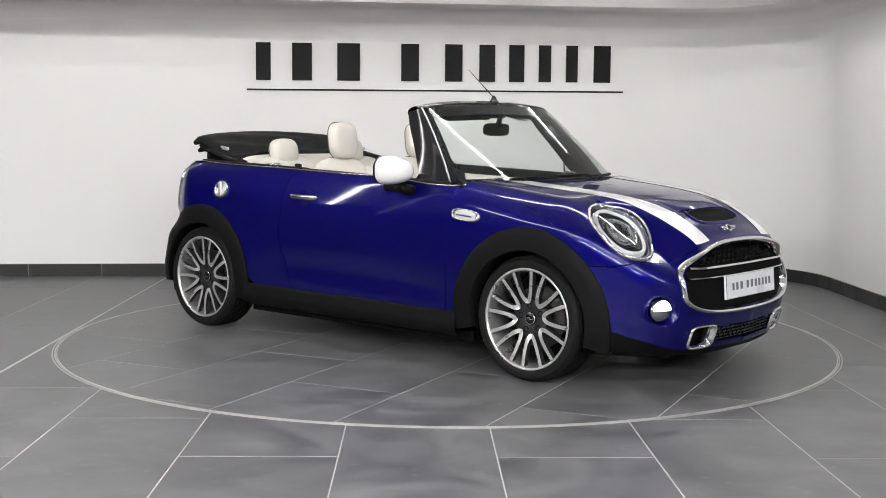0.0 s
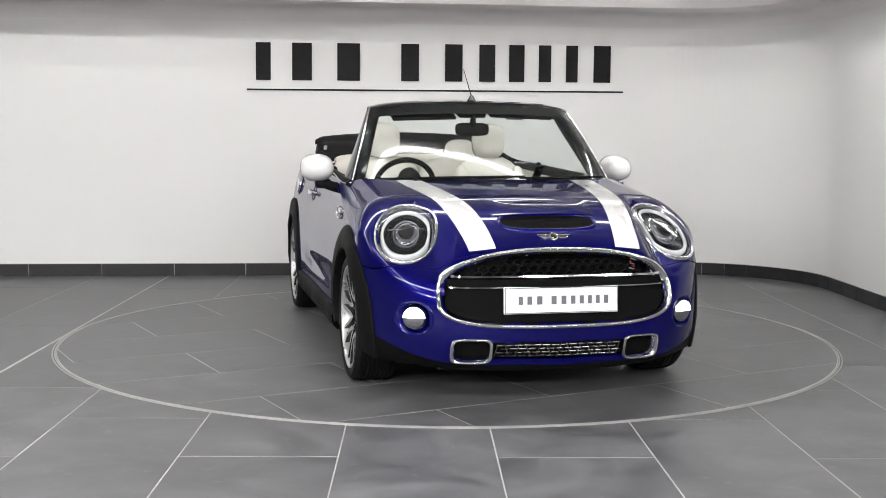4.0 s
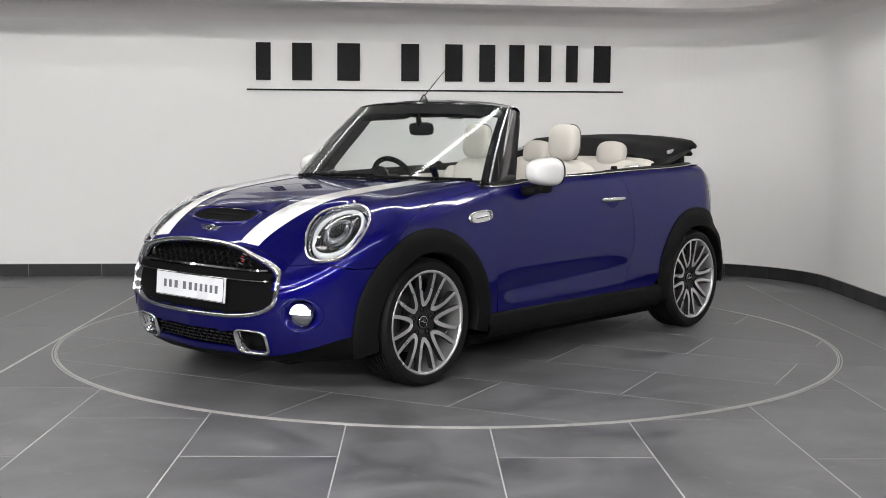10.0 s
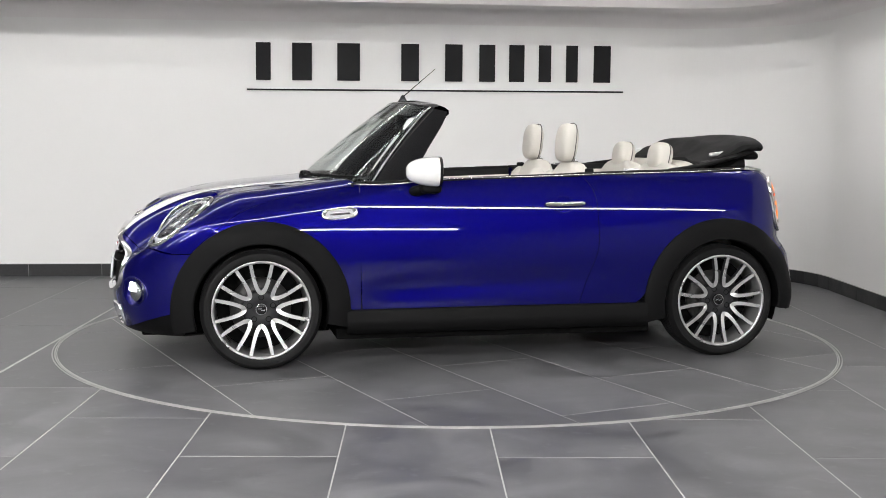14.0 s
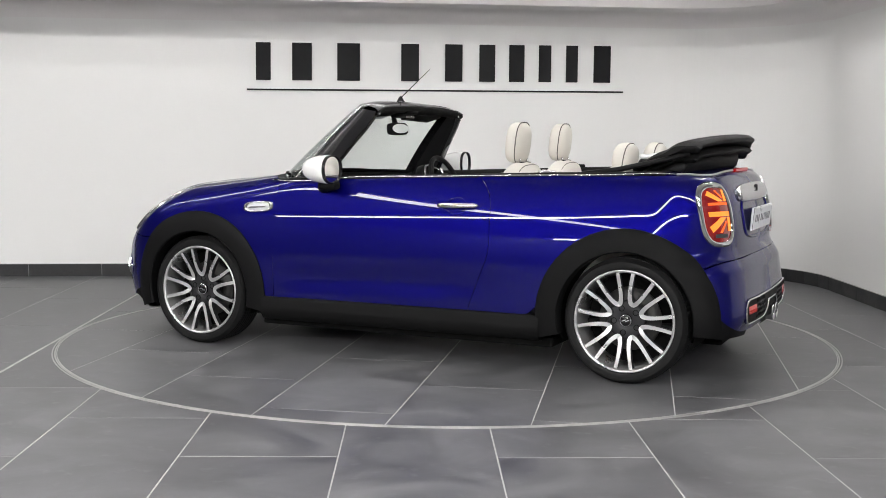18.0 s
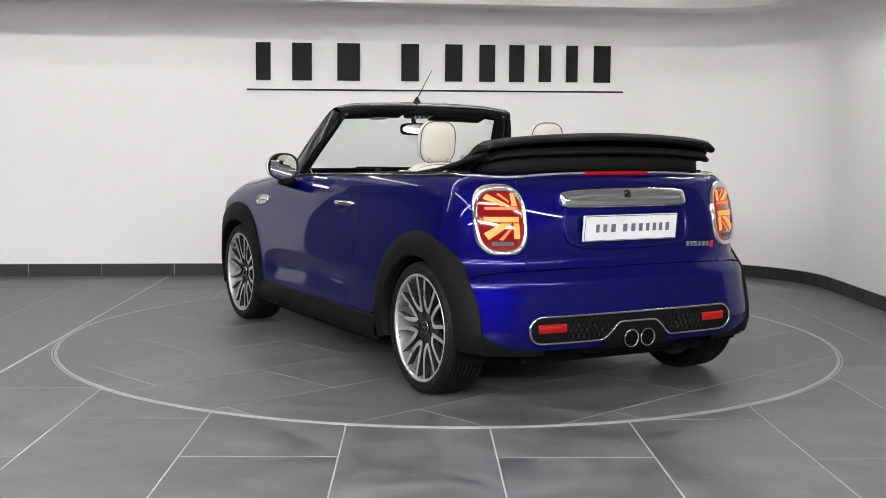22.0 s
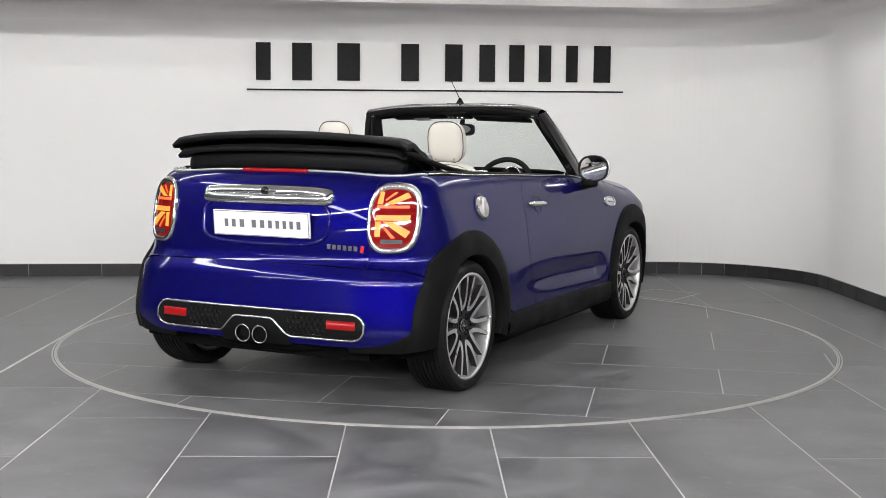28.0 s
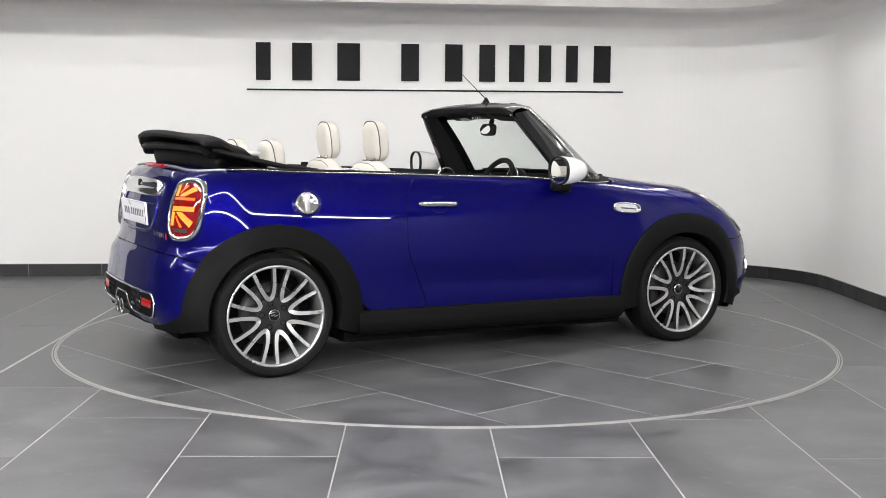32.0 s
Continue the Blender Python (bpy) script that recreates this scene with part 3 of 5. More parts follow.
def on_top(xy, out=0.0):
    xy = np.asarray(xy, float)
    p = np.concatenate([xy, np.zeros(xy.shape[:-1] + (1,))], -1)
    return lifted(along_axis(p, 2, 1, near=0.3, far=1.4), np.broadcast_to(out, xy.shape[:-1]))


def rings(centre, a, b, scales, n=48, e=2.0, squeeze=None):
    """Concentric super-ellipses (rows) about a centre in a plane; e: 2 round, more: squarer."""
    t = np.linspace(0, 2 * math.pi, n, endpoint=False)
    c, s = np.cos(t), np.sin(t)
    u, v = np.sign(c) * np.abs(c) ** (2 / e), np.sign(s) * np.abs(s) ** (2 / e)
    low = b if squeeze is None else squeeze
    v = np.where(v > 0, v * b, v * low)
    return np.array([[(centre[0] + a * k * p, centre[1] + k * q) for p, q in zip(u, v)] for k in scales])
BELT = [(0.742, 0.775, 0.945), (0.30, 0.768, 0.966), (-0.1, 0.764, 0.980), (-0.455, 0.763, 0.995), (-0.8, 0.763, 1.006), (-1.2, 0.755, 1.018), (-1.46, 0.718, 1.025)]
SEAM_F, SEAM_R = (1.60, 0.85, 0.60), (-1.575, 0.80, 0.560)


def build_body():
    # front wing: between the bonnet's edge and the wheel arch
    low = [(0.742, 0.86, 0.285), (0.79, 0.86, 0.30)] + arch(AXLE, ARCH_OUT, 172, 40, 22)
    top = curve([(0.742, 0.775, 0.945), (1.0, 0.785, 0.92), (1.3, 0.81, 0.83), SEAM_F], 24)
    panel("front_wing", ruled(top, curve(low, 40), 30, 60, (GAP_CAR, 0, GAP_CAR, GAP_CAR)), holes=(lamp_hole,))
    # door
    front = [(0.742, 0.775, 0.945), (0.748, 0.86, 0.75), (0.746, 0.86, 0.60), (0.737, 0.86, 0.285)]
    rear = [(-0.455, 0.763, 0.995), (-0.518, 0.85, 0.92), (-0.535, 0.86, 0.75), (-0.533, 0.86, 0.611), (-0.467, 0.86, 0.431), (-0.423, 0.86, 0.293)]
    doors = panel("door", ruled(front, rear, 48, 40, (GAP_CAR, GAP_CAR, 0, 0)))
    # rear quarter: from the door round the corner to the tailgate
    low = [(-0.423, 0.86, 0.293), (-0.60, 0.86, 0.303), (-0.74, 0.86, 0.306)] + [(-AXLE + ARCH_OUT * math.cos(radians(a)), 0.86, HUB_Z + ARCH_OUT * math.sin(radians(a))) for a in np.linspace(8, 142, 24)]
    low = np.concatenate([curve(low, 64), curve([low[-1], (-1.665, 0.72, 0.604), (-1.705, 0.62, 0.608), (-1.724, 0.545, 0.609)], 24)[1:]])
    run = curve(BELT[3:] + [(-1.530, 0.66, 1.024), (-1.577, 0.60, 1.022), (-1.595, 0.545, 1.022)], 400)
    share = np.r_[0.82 * (0.65 * (low[0, 0] - low[:64, 0]) / (low[0, 0] - low[63, 0]) + 0.35 * np.linspace(0, 1, 64)), 0.82 + 0.18 * np.linspace(0, 1, 24)[1:]]
    top = run[np.round(share * 399).astype(int)]
    v = np.linspace(0, 1, 44)[:, None, None]
    quarter = onto(top[None] * (1 - v) + low[None] * v)
    # its leading edge follows the door's rear seam
    lead = onto(curve(rear, 44)) - quarter[:, 0]
    fade = np.clip(1 - np.linspace(0, 1, 87) * 3.4, 0, 1) ** 2
    quarter = onto(quarter + lead[:, None] * fade[None, :, None])
    quarter[:, 0, 0] -= GAP_CAR
    quarter[:, -1, 1] += GAP_CAR
    quarter[-1, 64:, 2] += 0.003
    panel("rear_quarter", quarter)
    # bonnet: cowl to the grille's top edge
    cowl = [(0.742, 0.775, 0.945), (0.86, 0.60, 0.96), (0.945, 0.3, 0.965), (0.965, 0, 0.966), (0.945, -0.3, 0.965), (0.86, -0.60, 0.96), (0.742, -0.775, 0.945)]
    lip = [SEAM_F, (1.76, 0.70, 0.60), (1.89, 0.52, 0.64), (1.945, 0.3, 0.685), (1.952, 0, 0.692), (1.945, -0.3, 0.685), (1.89, -0.52, 0.64), (1.76, -0.70, 0.60), (SEAM_F[0], -SEAM_F[1], SEAM_F[2])]
    left = curve([(0.742, 0.775, 0.945), (1.0, 0.785, 0.92), (1.3, 0.81, 0.83), SEAM_F], 84)
    g = ruled(cowl, lip, 84, 120, skin=False)
    shift = left - g[:, 0]
    w = np.abs(np.linspace(-1, 1, 120)) ** 3
    g[..., 0] += shift[:, None, 0] * w
    g[..., 1] += shift[:, None, 1] * w * -np.sign(np.linspace(-1, 1, 120))
    g[..., 2] += shift[:, None, 2] * w
    g[:, 0] += (0, -GAP_CAR, GAP_CAR)
    g[:, -1] += (0, GAP_CAR, GAP_CAR)
    bonnet = panel("bonnet", onto(g), both=False, holes=(lamp_hole, nose_holes))[0]
    # front bumper: from arch to arch round the nose
    top = [(SEAM_F[0], 0.85, 0.596), (1.76, 0.70, 0.596), (1.89, 0.52, 0.636), (1.945, 0.3, 0.681), (1.952, 0, 0.688)]
    top = top + mirrored(top[:-1])[::-1]
    low = [(1.695, 0.85, 0.295), (1.80, 0.72, 0.258), (1.93, 0.48, 0.190), (1.985, 0.25, 0.178), (1.99, 0, 0.176)]
    low = low + mirrored(low[:-1])[::-1]
    g = ruled(top, low, 64, 160, (GAP_CAR, 0, 0, 0), skin=False)
    edge = np.array(arch(AXLE, ARCH_OUT, 40, -2, 64))
    shift = edge - g[:, 0]
    w = np.clip(np.abs(np.linspace(-1, 1, 160)) * 2 - 1, 0, 1) ** 2
    sign = -np.sign(np.linspace(-1, 1, 160))
    g += np.stack([shift[:, None, 0] * w, shift[:, None, 1] * w * sign, shift[:, None, 2] * w], -1)
    panel("front_bumper", onto(g), both=False, holes=(lamp_hole, nose_holes))
    # rear bumper
    top = [(-1.6005, 0.80, 0.5838), (-1.665, 0.72, 0.604), (-1.705, 0.62, 0.608), (-1.724, 0.545, 0.609), (-1.737, 0.3, 0.609), (-1.74, 0, 0.609)]
    top = top + mirrored(top[:-1])[::-1]
    low = [(-1.672, 0.80, 0.405), (-1.715, 0.73, 0.325), (-1.752, 0.64, 0.275), (-1.79, 0.45, 0.25), (-1.80, 0.2, 0.25), (-1.80, 0, 0.25)]
    low = low + mirrored(low[:-1])[::-1]
    g = ruled(top, low, 44, 160, (GAP_CAR, 0, 0, 0), skin=False)
    edge = np.array([(-AXLE + ARCH_OUT * math.cos(radians(a)), 0.86, HUB_Z + ARCH_OUT * math.sin(radians(a))) for a in np.linspace(142, 167, 44)])
    shift = edge - g[:, 0]
    g += np.stack([shift[:, None, 0] * w, shift[:, None, 1] * w * sign, shift[:, None, 2] * w], -1)
    panel("rear_bumper", onto(g)[:, ::-1], both=False)
    # black corner below the painted bumper, behind the rear wheel
    corner = curve([(-1.683, 0.80, 0.407), (-1.715, 0.73, 0.325), (-1.752, 0.64, 0.275), (-1.785, 0.48, 0.25)], 24)
    heel = curve([(-1.683, 0.82, 0.405), (-1.688, 0.82, 0.33), (-1.676, 0.80, 0.255), (-1.70, 0.70, 0.240), (-1.75, 0.48, 0.235)], 24)
    panel("bumper_corner", ruled(corner, heel, 10, 24), BLACK, label="black plastic lower bumper corner")
    # tailgate
    gate_top = [(-1.595, 0.545, 1.022), (-1.615, 0.3, 1.026), (-1.62, 0, 1.028), (-1.615, -0.3, 1.026), (-1.595, -0.545, 1.022)]
    gate_low = [(-1.722, 0.545, 0.609), (-1.735, 0.3, 0.609), (-1.74, 0, 0.609), (-1.735, -0.3, 0.609), (-1.722, -0.545, 0.609)]
    panel("tailgate", ruled(gate_top, gate_low, 40, 60, (0, GAP_CAR, GAP_CAR, GAP_CAR)), both=False)
    # rear deck between the roof well and the tailgate
    deck_front = [(-1.41, 0.722, 1.03), (-1.40, 0.4, 1.03), (-1.40, 0, 1.03), (-1.40, -0.4, 1.03), (-1.41, -0.722, 1.03)]
    deck_rear = [(-1.465, 0.713, 1.03), (-1.58, 0.60, 1.03), (-1.62, 0, 1.03), (-1.58, -0.60, 1.03), (-1.465, -0.713, 1.03)]
    panel("rear_deck", ruled(deck_front, deck_rear, 12, 60, out=0.0)[:, ::-1], both=False)
    return doors, bonnet


doors, bonnet = build_body()


def build_cladding():
    """Black plastic round the wheel arches and along the sills."""
    for cx, a0, a1 in ((AXLE, 192, -16), (-AXLE, 187.5, -14)):
        angles = np.linspace(a0, a1, 48)
        rows = []
        for r, out in ((ARCH_OUT + 0.004, -0.004), (ARCH_OUT + 0.002, 0.008), (ARCH_OUT - 0.012, 0.014), (0.40, 0.017), (0.365, 0.018), (ARCH_IN + 0.006, 0.016), (ARCH_IN, 0.008)):
            pts = on_side([(cx + r * math.cos(radians(a)), HUB_Z + r * math.sin(radians(a))) for a in angles], out)
            rows.append(pts)
        last = rows[-1].copy()
        last[:, 1] -= 0.07
        rows.append(last)
        panel("arch_cladding", np.array(rows), BLACK, thick=0, label="matt black plastic wheel arch trim")
        # the dark well behind the wheel
        well = []
        for y in (0.80, 0.50):
            well.append([(cx + 0.345 * math.cos(radians(a)), y, HUB_Z + 0.345 * math.sin(radians(a))) for a in np.linspace(-20, 200, 32)])
        well.append([(cx, 0.50, HUB_Z)] * 32)
        panel("wheel_well", np.array(well), DARK, thick=0)
    profile = [(0.836, 0.305), (0.850, 0.300), (0.857, 0.288), (0.853, 0.262), (0.858, 0.250), (0.854, 0.205), (0.832, 0.178), (0.78, 0.166)]
    rows = []
    for y, z in profile:
        rows.append([(x, y, z + 0.004 * (0.8 - x)) for x in np.linspace(0.815, -0.815, 24)])
    panel("sill", np.array(rows), BLACK, thick=0, label="matt black plastic side sill")


build_cladding()




# ---- car: lamps, grille and trim ----
def ring_sheet(grid):
    """A closed band of super-ellipses; its innermost row is filled."""
    bm = sheet(grid, closed=True)
    return bm


def capped(grid):
    """As ring_sheet, with the last row closed by a fan."""
    g = np.asarray(grid)
    mid = np.repeat(g[-1].mean(0)[None, None], g.shape[1], 1)
    bm = sheet(np.concatenate([g, mid]), closed=True)
    bmesh.ops.remove_doubles(bm, verts=bm.verts[:], dist=1e-5)
    return bm


def bar(a, b, width, height, depth, mat, parent, name="bar"):
    """A straight bevelled bar between two points."""
    a, b = Vector(a), Vector(b)
    d = b - a
    m = Matrix.Translation((a + b) / 2) @ d.to_track_quat("X", "Z").to_matrix().to_4x4()
    return part(name, moved(box((d.length, depth, height), bevel=min(depth, height) * 0.25), m), mat, parent)


def build_headlight(s):
    """s: 1 left, -1 right."""
    lamp = part("headlight", bmesh.new(), CHROME, car, "round headlight with chrome bezel and bright ring")
    def lay(scales, outs):
        return np.array([on_lamp(rings((0, 0), LAMP_A, LAMP_B, [k], 56)[0], o, s) for k, o in zip(scales, outs)])
    bezel = lay([1.015, 1.01, 0.985, 0.955, 0.935, 0.925], [-0.006, 0.007, 0.012, 0.012, 0.006, -0.02])
    me = mesh_from(ring_sheet(bezel), "headlight", CHROME, True)
    lamp.data = me
    skin = lay([0.935], [0.004])
    mid = skin[0].mean(0)
    normal = Vector((LAMP_N[0], LAMP_N[1] * s, LAMP_N[2]))

    def plate(scales, depth, e=2.0):
        return np.array([[Vector(skin[0][i] * k + mid * (1 - k)) + normal * d for i in range(56)] for k, d in zip(scales, depth)])
    part("bowl", capped(plate([0.99, 0.92, 0.75, 0.5, 0.2], [-0.01, -0.035, -0.045, -0.048, -0.05])), GLOSS_BLACK, lamp, "dark lamp housing", True)
    part("outer_reflector", ring_sheet(plate([0.985, 0.93, 0.90, 0.88], [-0.006, -0.010, -0.025, -0.04])), REFLECTOR, lamp, "silver lamp rim", True)
    part("light_ring", ring_sheet(plate([0.83, 0.83, 0.745, 0.745], [-0.04, -0.014, -0.010, -0.04])), FROST, lamp, "white daytime light ring", True)
    part("projector", capped(plate([0.46, 0.44, 0.32, 0.27, 0.12], [-0.05, -0.012, -0.006, -0.004, 0.002])), REFLECTOR, lamp, "silver projector surround", True)
    part("projector_lens", capped(plate([0.27, 0.25, 0.18, 0.08], [-0.004, 0.004, 0.010, 0.013])), GLOSS_BLACK, lamp, "dark projector lens", True)
    part("lens_bar", joined(*[moved(box((0.012, 0.17, 0.007), bevel=0.002), Matrix.Translation(Vector(mid) + normal * -0.012 + Vector((0, 0, dz)))) for dz in (0.018,)]), REFLECTOR, lamp)
    cover = part("lens", capped(lay([0.94, 0.88, 0.6, 0.4, 0.2], [0.006, 0.011, 0.018, 0.021, 0.022])), LENS, lamp, "clear lamp cover", True)
    cover.visible_shadow = False


def build_grille():
    grille = part("grille", bmesh.new(), CHROME, car, "chrome-framed black radiator grille")

    def outline(d, n=112):
        """The ring's line, d metres inside the outer edge."""
        t = np.linspace(0, 2 * math.pi, n, endpoint=False)
        c, k = np.cos(t), np.sin(t)
        e = np.where(k > 0, 2.5, 3.4)
        y = np.sign(c) * np.abs(c) ** (2 / e) * (0.546 - d)
        z = np.where(k > 0, np.abs(k) ** (2 / e) * (0.200 - d), -np.abs(k) ** (2 / e) * (0.140 - d))
        return np.stack([y, 0.497 + z], -1)
    rows = [on_nose(outline(d), o) for d, o in ((-0.006, -0.006), (-0.004, 0.008), (0.003, 0.017), (0.010, 0.018), (0.015, 0.010), (0.017, -0.03), (0.019, -0.07))]
    grille.data = mesh_from(ring_sheet(np.array(rows)), "grille", CHROME, True)
    # a near-black sheet stands in for the shaded space behind the mesh
    back = on_nose(np.array([outline(d) for d in (0.015, 0.04, 0.07, 0.10, 0.13)]), -0.065)
    part("backing", capped(back), DARK, grille, "near-black sheet for the shade behind the mesh")
    # honeycomb in the upper opening
    pieces = []
    r = 0.017
    for i in range(-22, 23):
        for j in range(0, 6):
            y, z = (i * r * 1.75 + (r * 0.875 if j % 2 else 0)) * 1.55, 0.597 + j * r * 1.5
            if grille_value(np.array(y), np.array(z)) > 0.72 or z > 0.672:
                continue
            hexagon = [(y + r * 1.52 * math.sin(radians(60 * k)), z + r * 0.98 * math.cos(radians(60 * k))) for k in range(6)]
            p0, p1 = on_nose(hexagon, -0.022), on_nose([(y + (u - y) * 0.80, z + (v - z) * 0.80) for u, v in hexagon], -0.018)
            p2 = on_nose([(y + (u - y) * 0.74, z + (v - z) * 0.74) for u, v in hexagon], -0.045)
            pieces.append(sheet(np.array([p0, p1, p2]), closed=True))
    part("honeycomb", joined(*pieces), BLACK, grille, "black honeycomb mesh")

    def strip(z0, z1, half, out, mat, name, label, deep=0.02, n=40, bow=0.0):
        ys = np.linspace(-half, half, n)
        rows = [[(y, z + bow * (y / half) ** 2) for y in ys] for z in (z0, z0, z1, z1)]
        grid = on_nose(np.array(rows), np.array([[out - deep] * n, [out] * n, [out] * n, [out - deep] * n]))
        part(name, sheet(grid), mat, grille, label, True).data.set_sharp_from_angle(angle=radians(40))
    strip(0.577, 0.586, 0.485, 0.006, CHROME, "bar", "chrome grille bar")
    strip(0.541, 0.572, 0.505, -0.006, DARK, "bar", "black grille bar")
    strip(0.533, 0.538, 0.500, 0.000, CHROME, "bar", "thin chrome grille line")
    rows = []
    for z in np.linspace(0.531, 0.378, 12):
        half = 0.518 * (1 - min(max(0.497 - z, 0) / 0.123, 0.995) ** 3.4) ** (1 / 3.4)
        rows.append([(y, z) for y in np.linspace(-half, half, 60)])
    part("lower_panel", sheet(on_nose(np.array(rows), -0.018)), DARK, grille, "black grille panel", True)
    # plain badge shape, red and white
    for dz, dy, w, mat in ((0.020, 0.006, 0.030, CHROME), (0.010, -0.006, 0.012, BADGE_RED), (0.0, 0.0, 0.026, CHROME), (-0.010, 0.006, 0.012, BADGE_RED), (-0.020, -0.006, 0.030, CHROME)):
        p = on_nose([(0.345 + dy, 0.628 + dz)], 0.002)[0]
        part("badge", moved(box((0.006, w, 0.006), bevel=0.0015), Matrix.Translation(p) @ pose(0, 0, 0, -14, 0, 8)), mat, grille)
    return grille


def build_plate(name, centre, tilt, turn, label):
    """A pressed show plate; its words are replaced by plain bars."""
    m = Matrix.Translation(centre) @ pose(0, 0, 0, 0, tilt, turn)
    plate = part(name, moved(box((0.012, 0.53, 0.118), bevel=0.004), m), PLATE, car, label)
    edge = []
    for sy, sz, wy, wz in ((0, 0.055, 0.522, 0.003), (0, -0.055, 0.522, 0.003), (0.26, 0, 0.003, 0.113), (-0.26, 0, 0.003, 0.113)):
        edge.append(moved(box((0.003, wy, wz)), m @ Matrix.Translation((0.0065, sy, sz))))
    part("plate_rim", joined(*edge), CHROME, plate)
    y = -0.207
    for w in (0.036, 0.040, 0.046, 0, 0.044, 0.042, 0.038, 0.036, 0.034, 0.034, 0.038):
        if w == 0:
            y += 0.018
            continue
        part("print_bar", moved(box((0.002, w * 0.52, 0.036)), m @ Matrix.Translation((0.0066, y + w / 2, 0))), INK, plate)
        y += w + 0.003
    return plate


def frame_on(name, centre, a, b, e, mat, parent, label, sign=1, w=0.014, out=0.012, deep=-0.05, n=64):
    """A raised frame round an opening, laid on the nose or the tail."""
    sc = [1.0, 0.995, 1 - 0.4 * w / b, 1 - w / b, 1 - w / b - 0.01]
    rows = [on_nose(rings(centre, a, b, [k], n, e)[0], o, sign) for k, o in zip(sc, (-0.004, out, out + 0.003, out - 0.002, deep))]
    return part(name, ring_sheet(np.array(rows)), mat, parent, label, True)


def build_nose():
    grille = build_grille()
    build_plate("number_plate", (2.012, 0.0, 0.478), -4, 0, "white and silver show plate with a line of dark print")
    for s in (1, -1):
        build_headlight(s)
        duct = frame_on("intake", (0.396 * s, 0.252), 0.092, 0.058, 4.5, CHROME, car, "chrome-framed air intake", w=0.009, out=0.009)
        # near-black sheet in place of the shade inside the duct
        part("backing", capped(on_nose(rings((0.396 * s, 0.252), 0.088, 0.054, [1, 0.6, 0.2], 48, 4.5), -0.055)), DARK, duct)
        # fog lamp: a round lens in a painted hollow
        mid = on_nose([(0.640 * s, 0.392)], -0.004)[0]
        m = Matrix.Translation(mid) @ pose(0, 0, 0, 0, 2, 24 * s)
        lip = on_nose(rings((0.637 * s, 0.392), 0.080, 0.080, [1, 0.97, 0.91], 40), np.array([[-0.003] * 40, [0.003] * 40, [0.002] * 40]))
        turn = np.linspace(0, 2 * math.pi, 40, endpoint=False)
        seat = np.array([[tuple(m @ Vector((d, r * math.cos(a), r * math.sin(a)))) for a in turn] for r, d in ((0.062, -0.022), (0.058, -0.030))])
        fog = part("fog_lamp", ring_sheet(np.concatenate([lip, seat])), PAINT, car, "round lit fog lamp in a painted hollow", True)
        part("lens", moved(lathe([(0.0, 0.012), (0.020, 0.011), (0.040, 0.006), (0.052, -0.002), (0.056, -0.012), (0.056, -0.03)], 40, "x"), m), REFLECTOR, fog, "clear fog lamp lens", True)
        rows = [[tuple(m @ Vector((0.0145 - 3.4 * (y * y + z * z), y, z))) for y, z in [(u, 0.003 + k * (math.sqrt(max(0.051**2 - u * u, 0)) - 0.003)) for u in np.linspace(-0.050, 0.050, 16)]] for k in np.linspace(0, 1, 6)]
        part("lit_segment", sheet(np.array(rows)), FOG, fog, "bright white lit upper half")
    # lower grille: slats before a near-black sheet that stands in for the shade
    low = part("lower_grille", capped(on_nose(rings((0, 0.250), 0.345, 0.050, [1, 0.8, 0.5, 0.2], 64, 6), -0.04)), DARK, car, "black lower grille mesh")
    for j, z in enumerate((0.222, 0.239, 0.256, 0.273)):
        for k in range(-7, 8):
            y = k * 0.042 + (0.021 if j % 2 else 0)
            if abs(y) > 0.285:
                continue
            p = on_nose([(y, z)], -0.012)[0]
            part("slat", moved(box((0.012, 0.034, 0.007), bevel=0.002), Matrix.Translation(p)), GLOSS_BLACK, low)
    for k in range(-6, 7):
        p = on_nose([(k * 0.048, 0.247)], -0.018)[0]
        part("slat", moved(box((0.010, 0.005, 0.066)), Matrix.Translation(p) @ pose(0, 0, 0, 20 if k % 2 else -20, 0, 0)), GLOSS_BLACK, low)
    # black lower lip
    top = [(1.70, 0.845, 0.31), (1.80, 0.725, 0.27), (1.93, 0.48, 0.197), (1.985, 0.25, 0.185), (1.99, 0, 0.183)]
    top = top + mirrored(top[:-1])[::-1]
    base = [(1.625, 0.800, 0.180), (1.725, 0.68, 0.168), (1.87, 0.46, 0.158), (1.93, 0.25, 0.152), (1.94, 0, 0.152)]
    base = base + mirrored(base[:-1])[::-1]
    a = onto(curve(top, 64), -0.002)
    g = np.array([a, a * 0.4 + curve(base, 64) * 0.6 + (0.012, 0, 0), curve(base, 64), curve(base, 64) + (-0.12, 0, 0.01)])
    part("lower_lip", sheet(g), BLACK, car, "matt black lower front lip", True)
    # stripes: thin white film on the bonnet
    for s in (1, -1):
        rows = []
        ends = on_nose([(y, 0.702 - 0.10 * max(y - 0.27, 0)) for y in np.linspace(0.28, 0.40, 8)])[:, 0]
        for t in np.linspace(0, 1, 60):
            y0, y1 = 0.408 - 0.128 * t**1.3, 0.535 - 0.135 * t**1.3
            rows.append([(0.905 + (end - 0.905) * t, (y0 + (y1 - y0) * u) * s) for u, end in zip(np.linspace(0, 1, 8), ends)])
        g = on_top(np.array(rows), 0.0022)
        part("stripe", sheet(g), WHITE, bonnet, "white bonnet stripe", True)
    # bonnet scoop: a low swelling that ends in an oval mouth
    ys, xs = np.linspace(-0.25, 0.25, 40), np.linspace(1.56, 1.768, 18)
